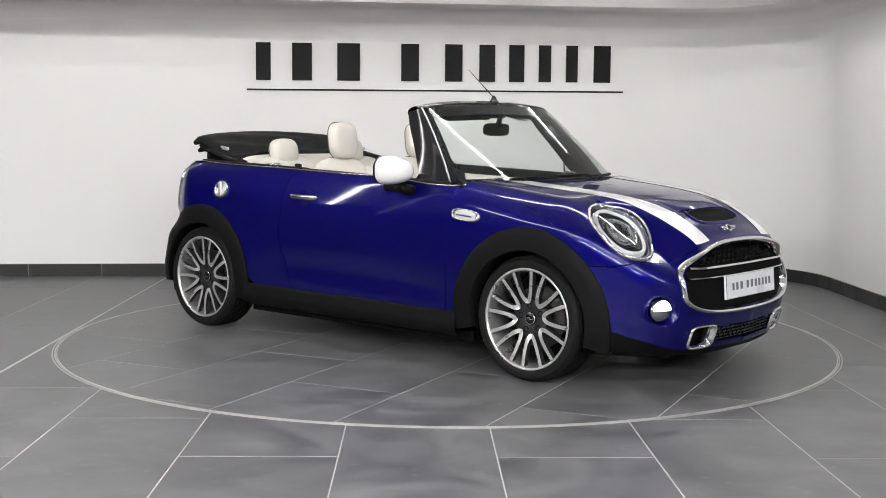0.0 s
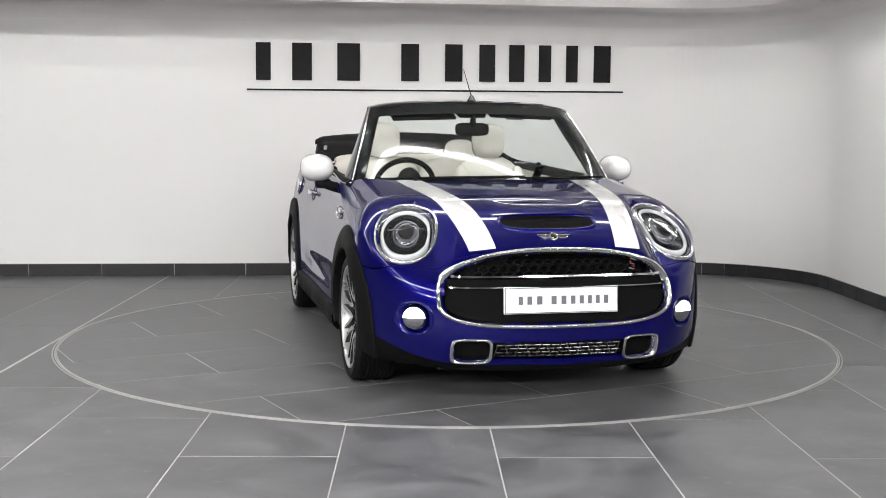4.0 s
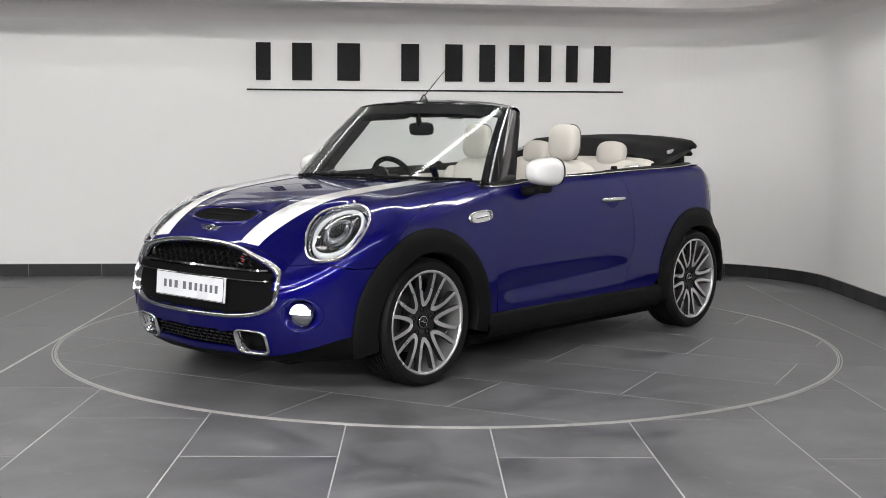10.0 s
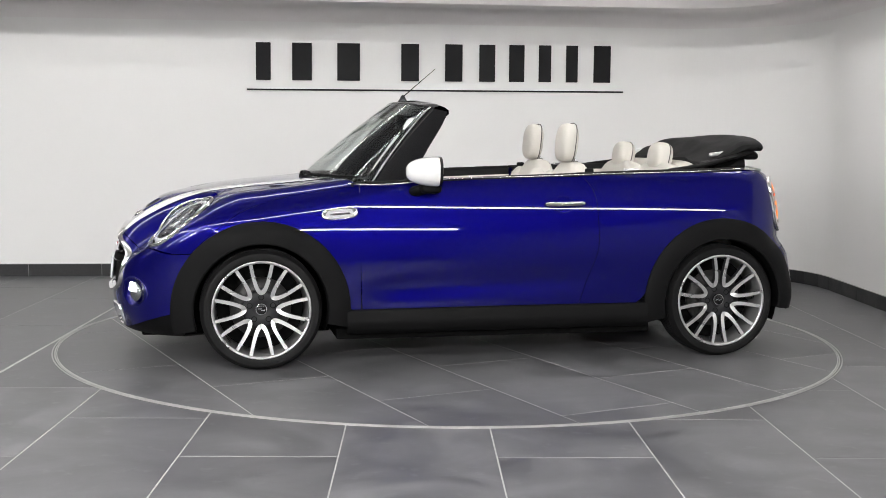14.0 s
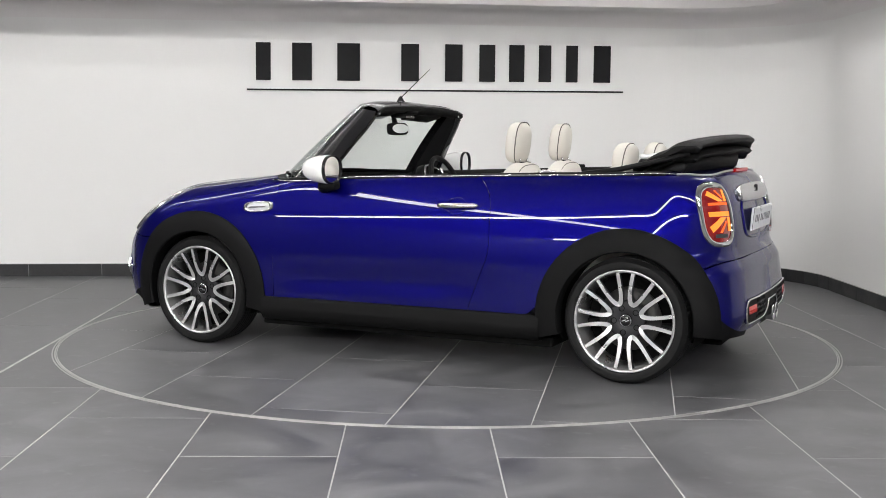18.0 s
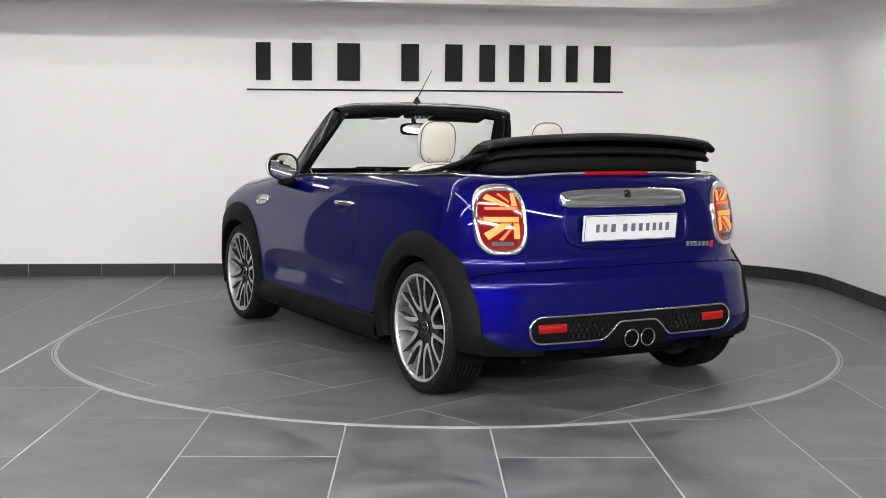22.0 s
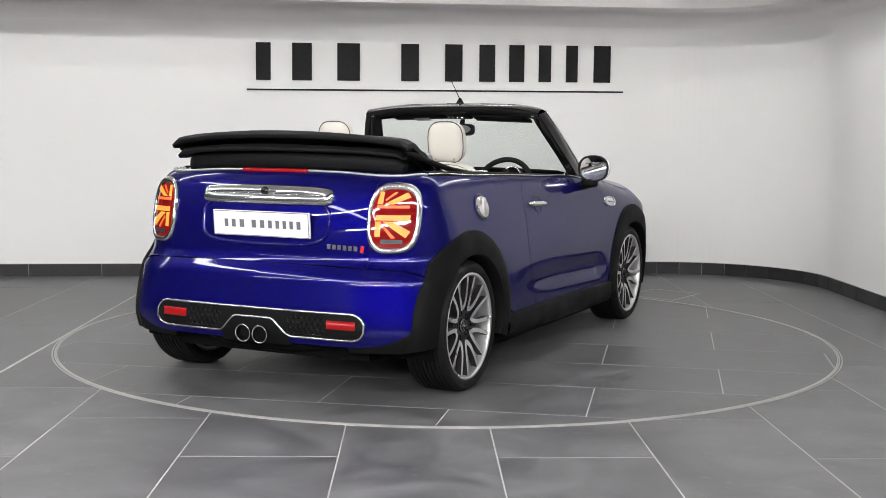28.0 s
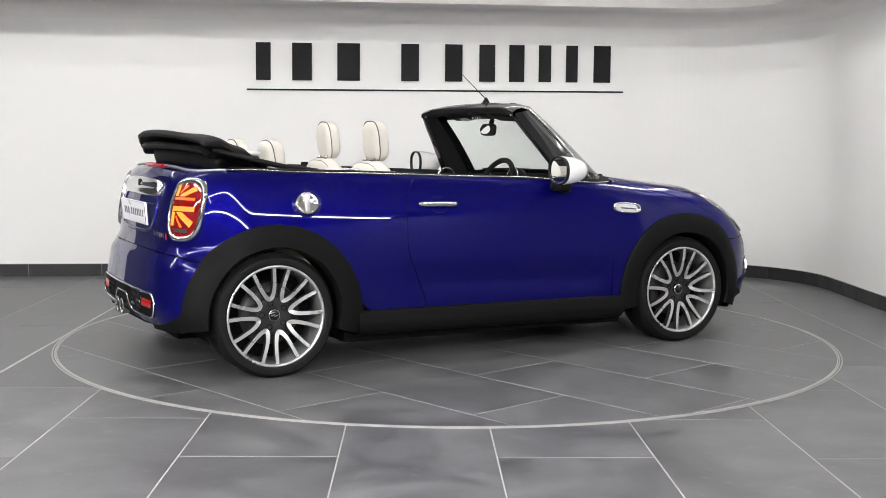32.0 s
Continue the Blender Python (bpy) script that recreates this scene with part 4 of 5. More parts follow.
    g = on_top(np.array([[(x - 0.03 * (abs(y) / 0.25) ** 3, y) for y in ys] for x in xs]))
    g[..., 2] += np.array([[0.001 + 0.020 * max(1 - (abs(y) / 0.25) ** 3, 0) * float(step(x, 1.56, 1.765)) for y in ys] for x in xs])
    part("scoop", sheet(g), PAINT, bonnet, "raised bonnet air scoop", True)
    lip = [on_nose(rings((0, 0.806), 0.232 - d, 0.037 - d, [1], 72, 3.0)[0], o) for d, o in ((-0.004, -0.002), (0.0, 0.006), (0.006, 0.0075), (0.011, 0.004), (0.013, -0.012))]
    part("scoop_rim", ring_sheet(np.array(lip)), PAINT, bonnet, smooth=True)
    # the opening's shade is a dark oval laid on the bonnet
    part("scoop_mouth_shade", capped(on_nose(np.array([rings((0, 0.806), 0.232 - d, 0.037 - d, [1], 72, 3.0)[0] for d in (0.011, 0.020, 0.030)]), 0.0022)), DARK, bonnet, "dark oval for the shade in the scoop's mouth")
    # winged badge as a plain shape
    c = on_top([(1.887, 0.0)], 0.004)[0]
    m = Matrix.Translation(c) @ pose(0, 0, 0, 0, 52, 0)
    badge = part("badge", moved(lathe([(0.0, 0.004), (0.018, 0.003), (0.022, 0.0), (0.022, -0.004)], 24, "z"), m), CHROME, bonnet, "plain winged metal badge", True)
    part("badge_disc", moved(lathe([(0.0, 0.0055), (0.014, 0.0045), (0.015, 0.001)], 24, "z"), m), GLOSS_BLACK, badge, smooth=True)
    for s in (1, -1):
        for k, (w, dx) in enumerate(((0.055, -0.008), (0.046, 0.0), (0.036, 0.008))):
            part("wing_bar", moved(box((0.005, w, 0.003), bevel=0.001), m @ Matrix.Translation((dx, s * (0.022 + w / 2), 0.0))), CHROME, badge)
    return grille


build_nose()


def puff(a, b, c, e=0.6, n=20):
    """A soft cushion: a super-ellipsoid with half sizes a, b, c."""
    u, v = np.linspace(-math.pi / 2, math.pi / 2, n), np.linspace(-math.pi, math.pi, 2 * n, endpoint=False)

    def p(t, k):
        return np.sign(t) * np.abs(t) ** k
    g = np.array([[(a * p(np.cos(i), e) * p(np.cos(j), e), b * p(np.cos(i), e) * p(np.sin(j), e), c * p(np.sin(i), e)) for j in v] for i in u])
    bm = sheet(g, closed=True)
    bmesh.ops.remove_doubles(bm, verts=bm.verts[:], dist=1e-5)
    return bm


def build_mirror(s):
    """A white door mirror, flat behind, on a black foot."""
    m = Matrix.Translation((0.350, 0.880 * s, 1.012)) @ pose(0, 0, 0, 0, 0, -4 * s)
    around = np.linspace(0, 2 * math.pi, 40, endpoint=False)
    a, b = 0.090, 0.077

    def loop(k, x):
        c, d = np.cos(around), np.sin(around)
        return [(x, a * k * np.sign(p) * abs(p) ** 0.85, b * k * np.sign(q) * abs(q) ** 0.85) for p, q in zip(c, d)]
    shell = capped(np.array([loop(0.97, 0.0)] + [loop(math.cos(u) ** 0.72, 0.004 + 0.165 * math.sin(u)) for u in np.linspace(0.02, 1.45, 12)]))
    mirror = part("door_mirror", moved(shell, m), WHITE, car, "white door mirror on a black foot", True)
    rim = np.array([loop(1.0, 0.002), loop(1.0, -0.010), loop(0.95, -0.014), loop(0.88, -0.012), loop(0.86, 0.004)])
    part("mirror_rim", moved(ring_sheet(rim), m), GLOSS_BLACK, mirror, "black rim", True)
    part("mirror_glass", moved(capped(np.array([loop(k, -0.004) for k in (0.88, 0.5, 0.1)])), m), MIRROR, mirror, "reflecting mirror glass")
    foot = puff(0.056, 0.046, 0.028, 0.6, 14)
    part("foot", joined(moved(foot, Matrix.Translation((0.385, 0.845 * s, 0.926))), tube([(0.395, 0.850 * s, 0.930), (0.430, 0.810 * s, 0.914), (0.455, 0.765 * s, 0.904)], [0.036, 0.036, 0.040], 12, flat=0.75)), BLACK, mirror, "black mirror foot", True)


def build_side(s):
    """Trim of one flank: handle, side lamp, belt strip."""
    handle = part("handle", bmesh.new(), CHROME, doors[0 if s > 0 else 1], "chrome door handle")
    pts = on_side([(-0.235 - 0.235 * t, 0.838 + 0.004 * t) for t in np.linspace(0, 1, 14)], 0.0, s)
    out = 0.030 * np.sin(np.linspace(0, math.pi, 14)) ** 0.5
    pts[:, 1] += out * s
    handle.data = mesh_from(tube(pts, [0.004] + [0.0105] * 12 + [0.004], 10, flat=1.25), "handle", CHROME, True)
    cup = ring_sheet(np.array([on_side(rings((-0.345, 0.836), 0.058, 0.046, [k], 40)[0], o, s) for k, o in ((1.0, 0.0008), (0.97, 0.0035), (0.93, 0.0035), (0.88, 0.0008))]))
    part("handle_cup", cup, PAINT, doors[0 if s > 0 else 1], "recess behind the handle", True)
    lampc = (0.850, 0.795)
    body = [on_side(rings((0, 0), 0.094, 0.030, [k], 40, 3)[0] @ np.array([[1, -0.07], [0, 1]]) + lampc, o, s) for k, o in ((1, -0.003), (0.99, 0.008), (0.90, 0.011), (0.78, 0.009), (0.74, 0.003))]
    side = part("side_lamp", ring_sheet(np.array(body)), CHROME, car, "chrome-framed side indicator", True)
    glass = [on_side(rings((0, 0), 0.094, 0.030, [k], 40, 3)[0] @ np.array([[1, -0.07], [0, 1]]) + lampc, o, s) for k, o in ((0.76, 0.004), (0.5, 0.008), (0.2, 0.009))]
    part("lens", capped(np.array(glass)), FROST, side, "white indicator lens", True)
    part("lamp_bar", tube(on_side([(0.90, 0.789), (0.80, 0.797)], 0.011, s), 0.005, 6), CHROME, side)
    build_mirror(s)
    # bright strip along the belt, round the rear deck
    path = [(0.80, 0.760, 0.950)] + BELT
    pts = onto(curve([(x, y, z) for x, y, z in path], 90), 0.0)
    pts[:, 1] *= s
    part("belt_strip", tube([(x, y, z + 0.006) for x, y, z in pts], 0.0050, 8, flat=0.8), CHROME, car, "chrome strip along the waistline", True)


build_side(1)
build_side(-1)


def build_fuel_cap():
    rows = [on_side(rings((-1.08, 0.855), 0.078, 0.066, [k], 48)[0], o, -1) for k, o in ((1.0, 0.001), (0.98, 0.004), (0.84, 0.004), (0.80, -0.001))]
    cap = part("fuel_cap", ring_sheet(np.array(rows)), PAINT, car, "round chrome fuel filler cap", True)
    rows = [on_side(rings((-1.08, 0.855), 0.060, 0.053, [k], 48)[0], o, -1) for k, o in ((1.0, 0.0), (0.98, 0.014), (0.86, 0.018), (0.7, 0.012), (0.3, 0.012))]
    part("cap", capped(np.array(rows)), CHROME, cap, "chrome cap", True)
    p = on_side([(-1.08, 0.855)], 0.016, -1)[0]
    part("cap_grip", moved(box((0.024, 0.014, 0.088), bevel=0.005), Matrix.Translation(p)), SATIN, cap, smooth=True)


build_fuel_cap()


def build_tail():
    for s in (1, -1):
        c = (0.634 * s, 0.827)
        sc = ((1.0, -0.003), (0.99, 0.010), (0.93, 0.015), (0.86, 0.013), (0.83, 0.006))
        rows = [on_nose(rings(c, 0.106, 0.155, [k], 56, 3.0)[0], o, -1) for k, o in sc]
        lamp = part("tail_light", ring_sheet(np.array(rows)), CHROME, car, "lit red tail lamp in a chrome frame", True)
        rows = [on_nose(rings(c, 0.106, 0.155, [k], 56, 3.0)[0], o, -1) for k, o in ((0.85, 0.004), (0.7, 0.007), (0.4, 0.008), (0.15, 0.008))]
        part("lens", capped(np.array(rows)), RED, lamp, "red lamp lens", True)

        def beam(corners, mat=AMBER):
            q = np.array(corners, float) * (0.084, 0.126)
            a, b, d, e = q
            g = np.array([[(a * (1 - u) + b * u) * (1 - v) + (e * (1 - u) + d * u) * v for u in np.linspace(0, 1, 6)] for v in np.linspace(0, 1, 6)])
            g[..., 0] = c[0] + g[..., 0] * s
            g[..., 1] += c[1]
            part("lit_segment", sheet(on_nose(g, 0.0105, -1)), mat, lamp, "glowing orange lamp segment")
        beam([(-0.80, 0.36), (0.72, 0.36), (0.72, 0.46), (-0.80, 0.46)])
        beam([(-0.80, 0.50), (-0.52, 0.50), (-0.50, 0.92), (-0.70, 0.92)], AMBER_HOT)
        beam([(-0.44, 0.50), (0.00, 0.50), (0.74, 0.74), (0.56, 0.90)], AMBER_HOT)
        beam([(-0.42, 0.66), (-0.38, 0.60), (0.14, 0.90), (0.0, 0.92)])
        beam([(-0.80, -0.06), (0.80, -0.06), (0.80, 0.12), (-0.80, 0.12)], AMBER_HOT)
        beam([(-0.80, -0.62), (-0.52, -0.62), (-0.52, -0.10), (-0.80, -0.10)], AMBER_HOT)
        beam([(-0.44, -0.10), (0.06, -0.10), (0.84, -0.44), (0.66, -0.66)], AMBER_HOT)
        beam([(-0.42, -0.30), (-0.38, -0.22), (0.20, -0.66), (0.02, -0.68)])
        g = np.array([[(c[0] + u * s, c[1] - 0.100 + v) for u in np.linspace(-0.04, 0.045, 6)] for v in (-0.009, 0.009)])
        part("reverse_lamp", sheet(on_nose(g, 0.0105, -1)), GUNMETAL, lamp, "grey reversing lamp")
        # rear fog lamp
        g = np.array([[((0.455 + u) * s, 0.357 + v) for u in np.linspace(-0.07, 0.07, 8)] for v in (-0.022, -0.018, 0.018, 0.022)])
        part("rear_fog_lamp", sheet(on_nose(g, np.array([[-0.01] * 8, [0.006] * 8, [0.006] * 8, [-0.01] * 8]), -1)), RED_LIT, car, "lit red rear fog lamp", True)
    # dark insert with a chrome outline dipping over the exhausts
    ys = np.linspace(-0.565, 0.565, 81)

    def lower(y):
        return 0.292 + 0.075 * (1 - step(abs(y), 0.09, 0.20))

    def end(y):
        return max(1 - (max(abs(y) - 0.50, 0) / 0.068) ** 2, 0.0) ** 0.5
    mid = 0.348
    grid = np.array([[(y, (lower(y) + (0.408 - lower(y)) * v) if abs(y) <= 0.5 else mid + ((lower(y) + (0.408 - lower(y)) * v) - mid) * max(end(y), 0.25)) for y in ys] for v in np.linspace(0, 1, 9)])
    insert = part("rear_insert", sheet(on_nose(grid, 0.0035, -1)), BLACK, car, "black honeycomb bumper insert", True)
    loop = [tuple(p) for p in grid[-1]] + [tuple(p) for p in grid[0][::-1]]
    part("chrome_outline", tube(on_nose(loop, 0.006, -1), 0.0055, 6, True, up=(1, 0, 0)), CHROME, insert, "chrome outline", True)
    for j in range(4):
        for i in range(-17, 18):
            y, z = i * 0.028 + (0.014 if j % 2 else 0), 0.318 + j * 0.024
            if abs(y) < 0.19 or abs(abs(y) - 0.455) < 0.085 or abs(y) > 0.5:
                continue
            hexagon = [(y + 0.0135 * math.sin(radians(60 * k)), z + 0.0135 * math.cos(radians(60 * k))) for k in range(6)]
            part("mesh_cell", tube(on_nose(hexagon, 0.005, -1), 0.002, 4, True, up=(1, 0, 0)), GLOSS_BLACK, insert)
    for y in (0.24, -0.24):
        p = on_nose([(y, 0.352)], 0.004, -1)[0]
        part("parking_sensor", moved(lathe([(0.0, 0.004), (0.011, 0.003), (0.012, -0.004)], 20, "x"), Matrix.Translation(p) @ pose(0, 0, 0, 0, 0, 180)), BLACK, insert, smooth=True)
    # black panel on the skin, in place of the shaded gap round the exhausts
    cols = np.linspace(-0.185, 0.185, 31)
    g = np.array([[(y, 0.246 + (lower(y) - 0.005 - 0.246) * v) for y in cols] for v in np.linspace(0, 1, 8)])
    part("exhaust_shade_panel", sheet(on_nose(g, 0.003, -1)), BLACK, car, "black panel for the shaded gap round the exhaust tips", True)
    # twin exhausts in the middle
    for y in (0.046, -0.046):
        pipe = lathe([(0.034, 0.10), (0.040, -0.02), (0.0415, -0.026), (0.040, -0.030), (0.036, -0.026), (0.034, 0.05), (0.0, 0.06)], 32, "x")
        ex = part("exhaust", moved(pipe, Matrix.Translation((-1.800, y, 0.290))), CHROME, car, "round chrome exhaust tip", True)
        # near-black cup for the shade inside the pipe
        part("bore", moved(lathe([(0.0338, 0.0), (0.0335, 0.03), (0, 0.031)], 24, "x"), Matrix.Translation((-1.821, y, 0.290))), DARK, ex)
    # chrome bar above the plate
    ys = np.linspace(-0.355, 0.355, 40)
    rows = []
    for k, o in ((1.0, -0.01), (0.99, 0.009), (0.92, 0.016), (0.7, 0.021), (0.4, 0.023), (0.1, 0.024)):
        ring_row = rings((0, 0.919), 0.354 - 0.046 * (1 - k), 0.046 * k, [1], 120, 7.0)[0]
        ring_row[:, 1] -= 0.008 * (np.abs(ring_row[:, 0]) / 0.352) ** 2 * (ring_row[:, 1] > 0.919)
        rows.append(on_nose(ring_row, o, -1))
    handle = part("tailgate_bar", capped(np.array(rows)), CHROME, car, "chrome tailgate handle bar", True)
    c = on_nose([(0.0, 0.928)], 0.022, -1)[0]
    part("badge", moved(lathe([(0.0, -0.006), (0.018, -0.005), (0.022, 0.0), (0.022, 0.008)], 24, "x"), Matrix.Translation(c)), GLOSS_BLACK, handle, "plain round badge", True)
    for s in (1, -1):
        part("wing_bar", moved(box((0.004, 0.040, 0.010), bevel=0.0015), Matrix.Translation(c + (0.001, s * 0.04, 0.002))), CHROME, handle)
    # plate recess: a soft raised border
    loop = rings((0, 0.80), 0.345, 0.10, [1], 72, 4, 0.105)[0]
    part("recess_edge", tube(on_nose(loop, -0.002, -1), 0.010, 8, True, up=(1, 0, 0)), PAINT, car, smooth=True)
    build_plate("number_plate", (-1.740, 0.0, 0.787), 5, 180, "silver show plate with a line of dark print")
    # small lettering replaced by plain bars
    for k in range(6):
        p = on_nose([(-0.352 - k * 0.026, 0.697 - 0.001 * k)], 0.003, -1)[0]
        part("badge_bar", moved(box((0.003, 0.019, 0.022), bevel=0.001), Matrix.Translation(p)), CHROME, car)
    p = on_nose([(-0.513, 0.690)], 0.003, -1)[0]
    part("badge_bar", moved(box((0.003, 0.018, 0.032), bevel=0.001), Matrix.Translation(p) @ pose(0, 0, 0, 12, 0, 0)), BADGE_RED, car)
    # third brake lamp and the strip over the tailgate
    edge = [(-1.46, 0.713, 1.031), (-1.535, 0.655, 1.031), (-1.582, 0.585, 1.031), (-1.608, 0.4, 1.033), (-1.618, 0.18, 1.034), (-1.62, 0, 1.034)]
    edge = edge + mirrored(edge[:-1])[::-1]
    pts = onto(curve(edge, 80), 0.004)
    part("deck_strip", tube(pts, 0.007, 8, flat=0.8), SATIN, car, "chrome strip over the tailgate", True)
    mid = onto(curve([(-1.624, 0.178, 1.030), (-1.63, 0, 1.031), (-1.624, -0.178, 1.030)], 24), 0.006)
    part("brake_lamp", tube(mid, 0.010, 8, flat=0.9), RED_LIT, car, "slim lit red brake lamp", True)


build_tail()


# ---- car: wheels, screen, cabin and roof ----
def build_wheel(name, turn):
    """One wheel at the origin, its outer face towards +y; turn: degrees of the spokes."""
    wheel = part("wheel", bmesh.new(), SATIN, car, "alloy wheel with eight bright looped spokes")
    rim = [(0.2465, 0.080), (0.2520, 0.094), (0.2515, 0.101), (0.2455, 0.102), (0.2395, 0.098), (0.2370, 0.088), (0.2320, 0.04), (0.222, -0.09), (0.23, -0.09), (0.245, -0.08), (0.2465, 0.080)]
    wheel.data = mesh_from(lathe(rim, 72), "wheel", SATIN, True)
    tread = [(0.246, -0.095), (0.280, -0.103), (0.300, -0.094), (0.307, -0.078)]
    for k in range(-3, 4):
        d = k * 0.022
        tread += [(0.3085, d - 0.009), (0.3085, d + 0.006), (0.303, d + 0.007), (0.303, d + 0.012)]
    tread += [(0.307, 0.078), (0.301, 0.093), (0.290, 0.1025), (0.2885, 0.1045), (0.284, 0.1050), (0.272, 0.1050), (0.262, 0.1045), (0.2535, 0.101), (0.2515, 0.096), (0.2465, 0.085), (0.246, -0.095)]
    part("tyre", lathe(tread, 72), RUBBER, wheel, "black rubber low-profile tyre", True).data.set_sharp_from_angle(angle=radians(35))
    # eight looped spokes: a machined face on a dark grey flank
    t = np.linspace(-1, 1, 41)
    t = np.sign(t) * np.abs(t) ** 0.8
    for k in range(8):
        a = radians(turn + 45 * k)
        rad, tan = Vector((math.sin(a), 0, math.cos(a))), Vector((math.cos(a), 0, -math.sin(a)))
        face, flank = [], []
        for u in t:
            r = 0.086 + 0.158 * abs(u) ** 2.0
            half = 0.0560 * u
            face.append(rad * r + tan * half)
        pts = [Vector(p) for p in face]
        rows = [[], [], [], []]
        for i, p in enumerate(pts):
            d = (pts[min(i + 1, 40)] - pts[max(i - 1, 0)]).normalized()
            n = d.cross(Vector((0, 1, 0))).normalized()
            w = 0.0088 + 0.0035 * (1 - abs(t[i])) ** 2
            y = 0.066 + 0.026 * abs(t[i]) ** 0.8
            rows[0].append(p + n * (w - 0.001) + Vector((0, y - 0.030, 0)))
            rows[1].append(p + n * w + Vector((0, y, 0)))
            rows[2].append(p - n * w + Vector((0, y, 0)))
            rows[3].append(p - n * (w - 0.001) + Vector((0, y - 0.030, 0)))
        part("spoke", sheet(np.array(rows[1:3])), SATIN, wheel, "bright machined spoke face")
        part("spoke_flank", sheet(np.array([rows[0], [q - Vector((0, 0.0012, 0)) for q in rows[1]], [q - Vector((0, 0.0012, 0)) for q in rows[2]], rows[3]])), WHEEL_GREY, wheel, "dark grey painted spoke flank")
    hub = [(0.0, 0.050), (0.030, 0.052), (0.034, 0.058), (0.060, 0.056), (0.088, 0.058), (0.098, 0.050), (0.100, 0.030), (0.085, 0.0), (0.06, -0.02)]
    part("hub", lathe(hub, 48), WHEEL_GREY, wheel, "grey painted wheel hub", True)
    part("hub_cap", lathe([(0.0, 0.068), (0.026, 0.066), (0.030, 0.060), (0.030, 0.05)], 32), GLOSS_BLACK, wheel, "black centre cap with plain badge", True)
    part("cap_ring", lathe([(0.0255, 0.067), (0.029, 0.067), (0.031, 0.062), (0.0255, 0.064)], 32), CHROME, wheel, smooth=True)
    for s in (1, -1):
        part("cap_wing", moved(box((0.020, 0.002, 0.005)), Matrix.Translation((s * 0.008, 0.0685, s * 0.004))), CHROME, wheel)
    for k in range(5):
        a = radians(72 * k + turn)
        hole = lathe([(0.0, 0.052), (0.010, 0.052), (0.0125, 0.0595), (0.0150, 0.0595), (0.0150, 0.05)], 16)
        # bolt holes coloured near black for the shade in them
        part("bolt_hole", moved(hole, Matrix.Translation((0.062 * math.sin(a), 0, 0.062 * math.cos(a)))), DARK, wheel, smooth=True)
    part("brake_disc", lathe([(0.08, -0.01), (0.155, -0.01), (0.157, -0.02), (0.155, -0.03), (0.08, -0.03)], 48), DISC, wheel, "steel brake disc", True)
    # flat dark disc behind the spokes, for the shade inside the wheel
    part("wheel_shade_disc", lathe([(0.225, -0.06), (0.0, -0.062)], 48), DARK, wheel)
    return wheel


wheel = build_wheel("wheel", 0)
wheel.matrix_basis = pose(AXLE, 0.733, HUB_Z)
copy_thing(wheel, pose(-AXLE, 0.733, HUB_Z, 0, 22.5, 0))
copy_thing(wheel, pose(AXLE, -0.733, HUB_Z, 0, 8, 180))
copy_thing(wheel, pose(-AXLE, -0.733, HUB_Z, 0, 15, 180))

SCREEN_LOW = [(0.635, 0.728, 0.950), (0.730, 0.68, 0.953), (0.845, 0.54, 0.958), (0.925, 0.28, 0.962), (0.955, 0, 0.963)]
SCREEN_TOP = [(0.318, 0.585, 1.338), (0.358, 0.55, 1.348), (0.402, 0.45, 1.362), (0.430, 0.24, 1.374), (0.440, 0, 1.378)]


def both_ways(points):
    return list(points) + mirrored(points[:-1])[::-1]


def screen_point(u, v):
    """A point of the windscreen: u -1 to 1 from left to right, v 0 to 1 upwards."""
    low, top = curve(both_ways(SCREEN_LOW), 4001), curve(both_ways(SCREEN_TOP), 4001)
    i = (np.asarray(u) + 1) * 2000
    k = np.clip(i.astype(int), 0, 3999)
    w = (i - k)[..., None]
    a, b = low[k] * (1 - w) + low[k + 1] * w, top[k] * (1 - w) + top[k + 1] * w
    v = np.asarray(v)[..., None]
    bulge = np.stack([0.010 * np.ones_like(i), np.zeros_like(i), 0.008 * np.ones_like(i)], -1)
    return a * (1 - v) + b * v + bulge * 4 * v * (1 - v)


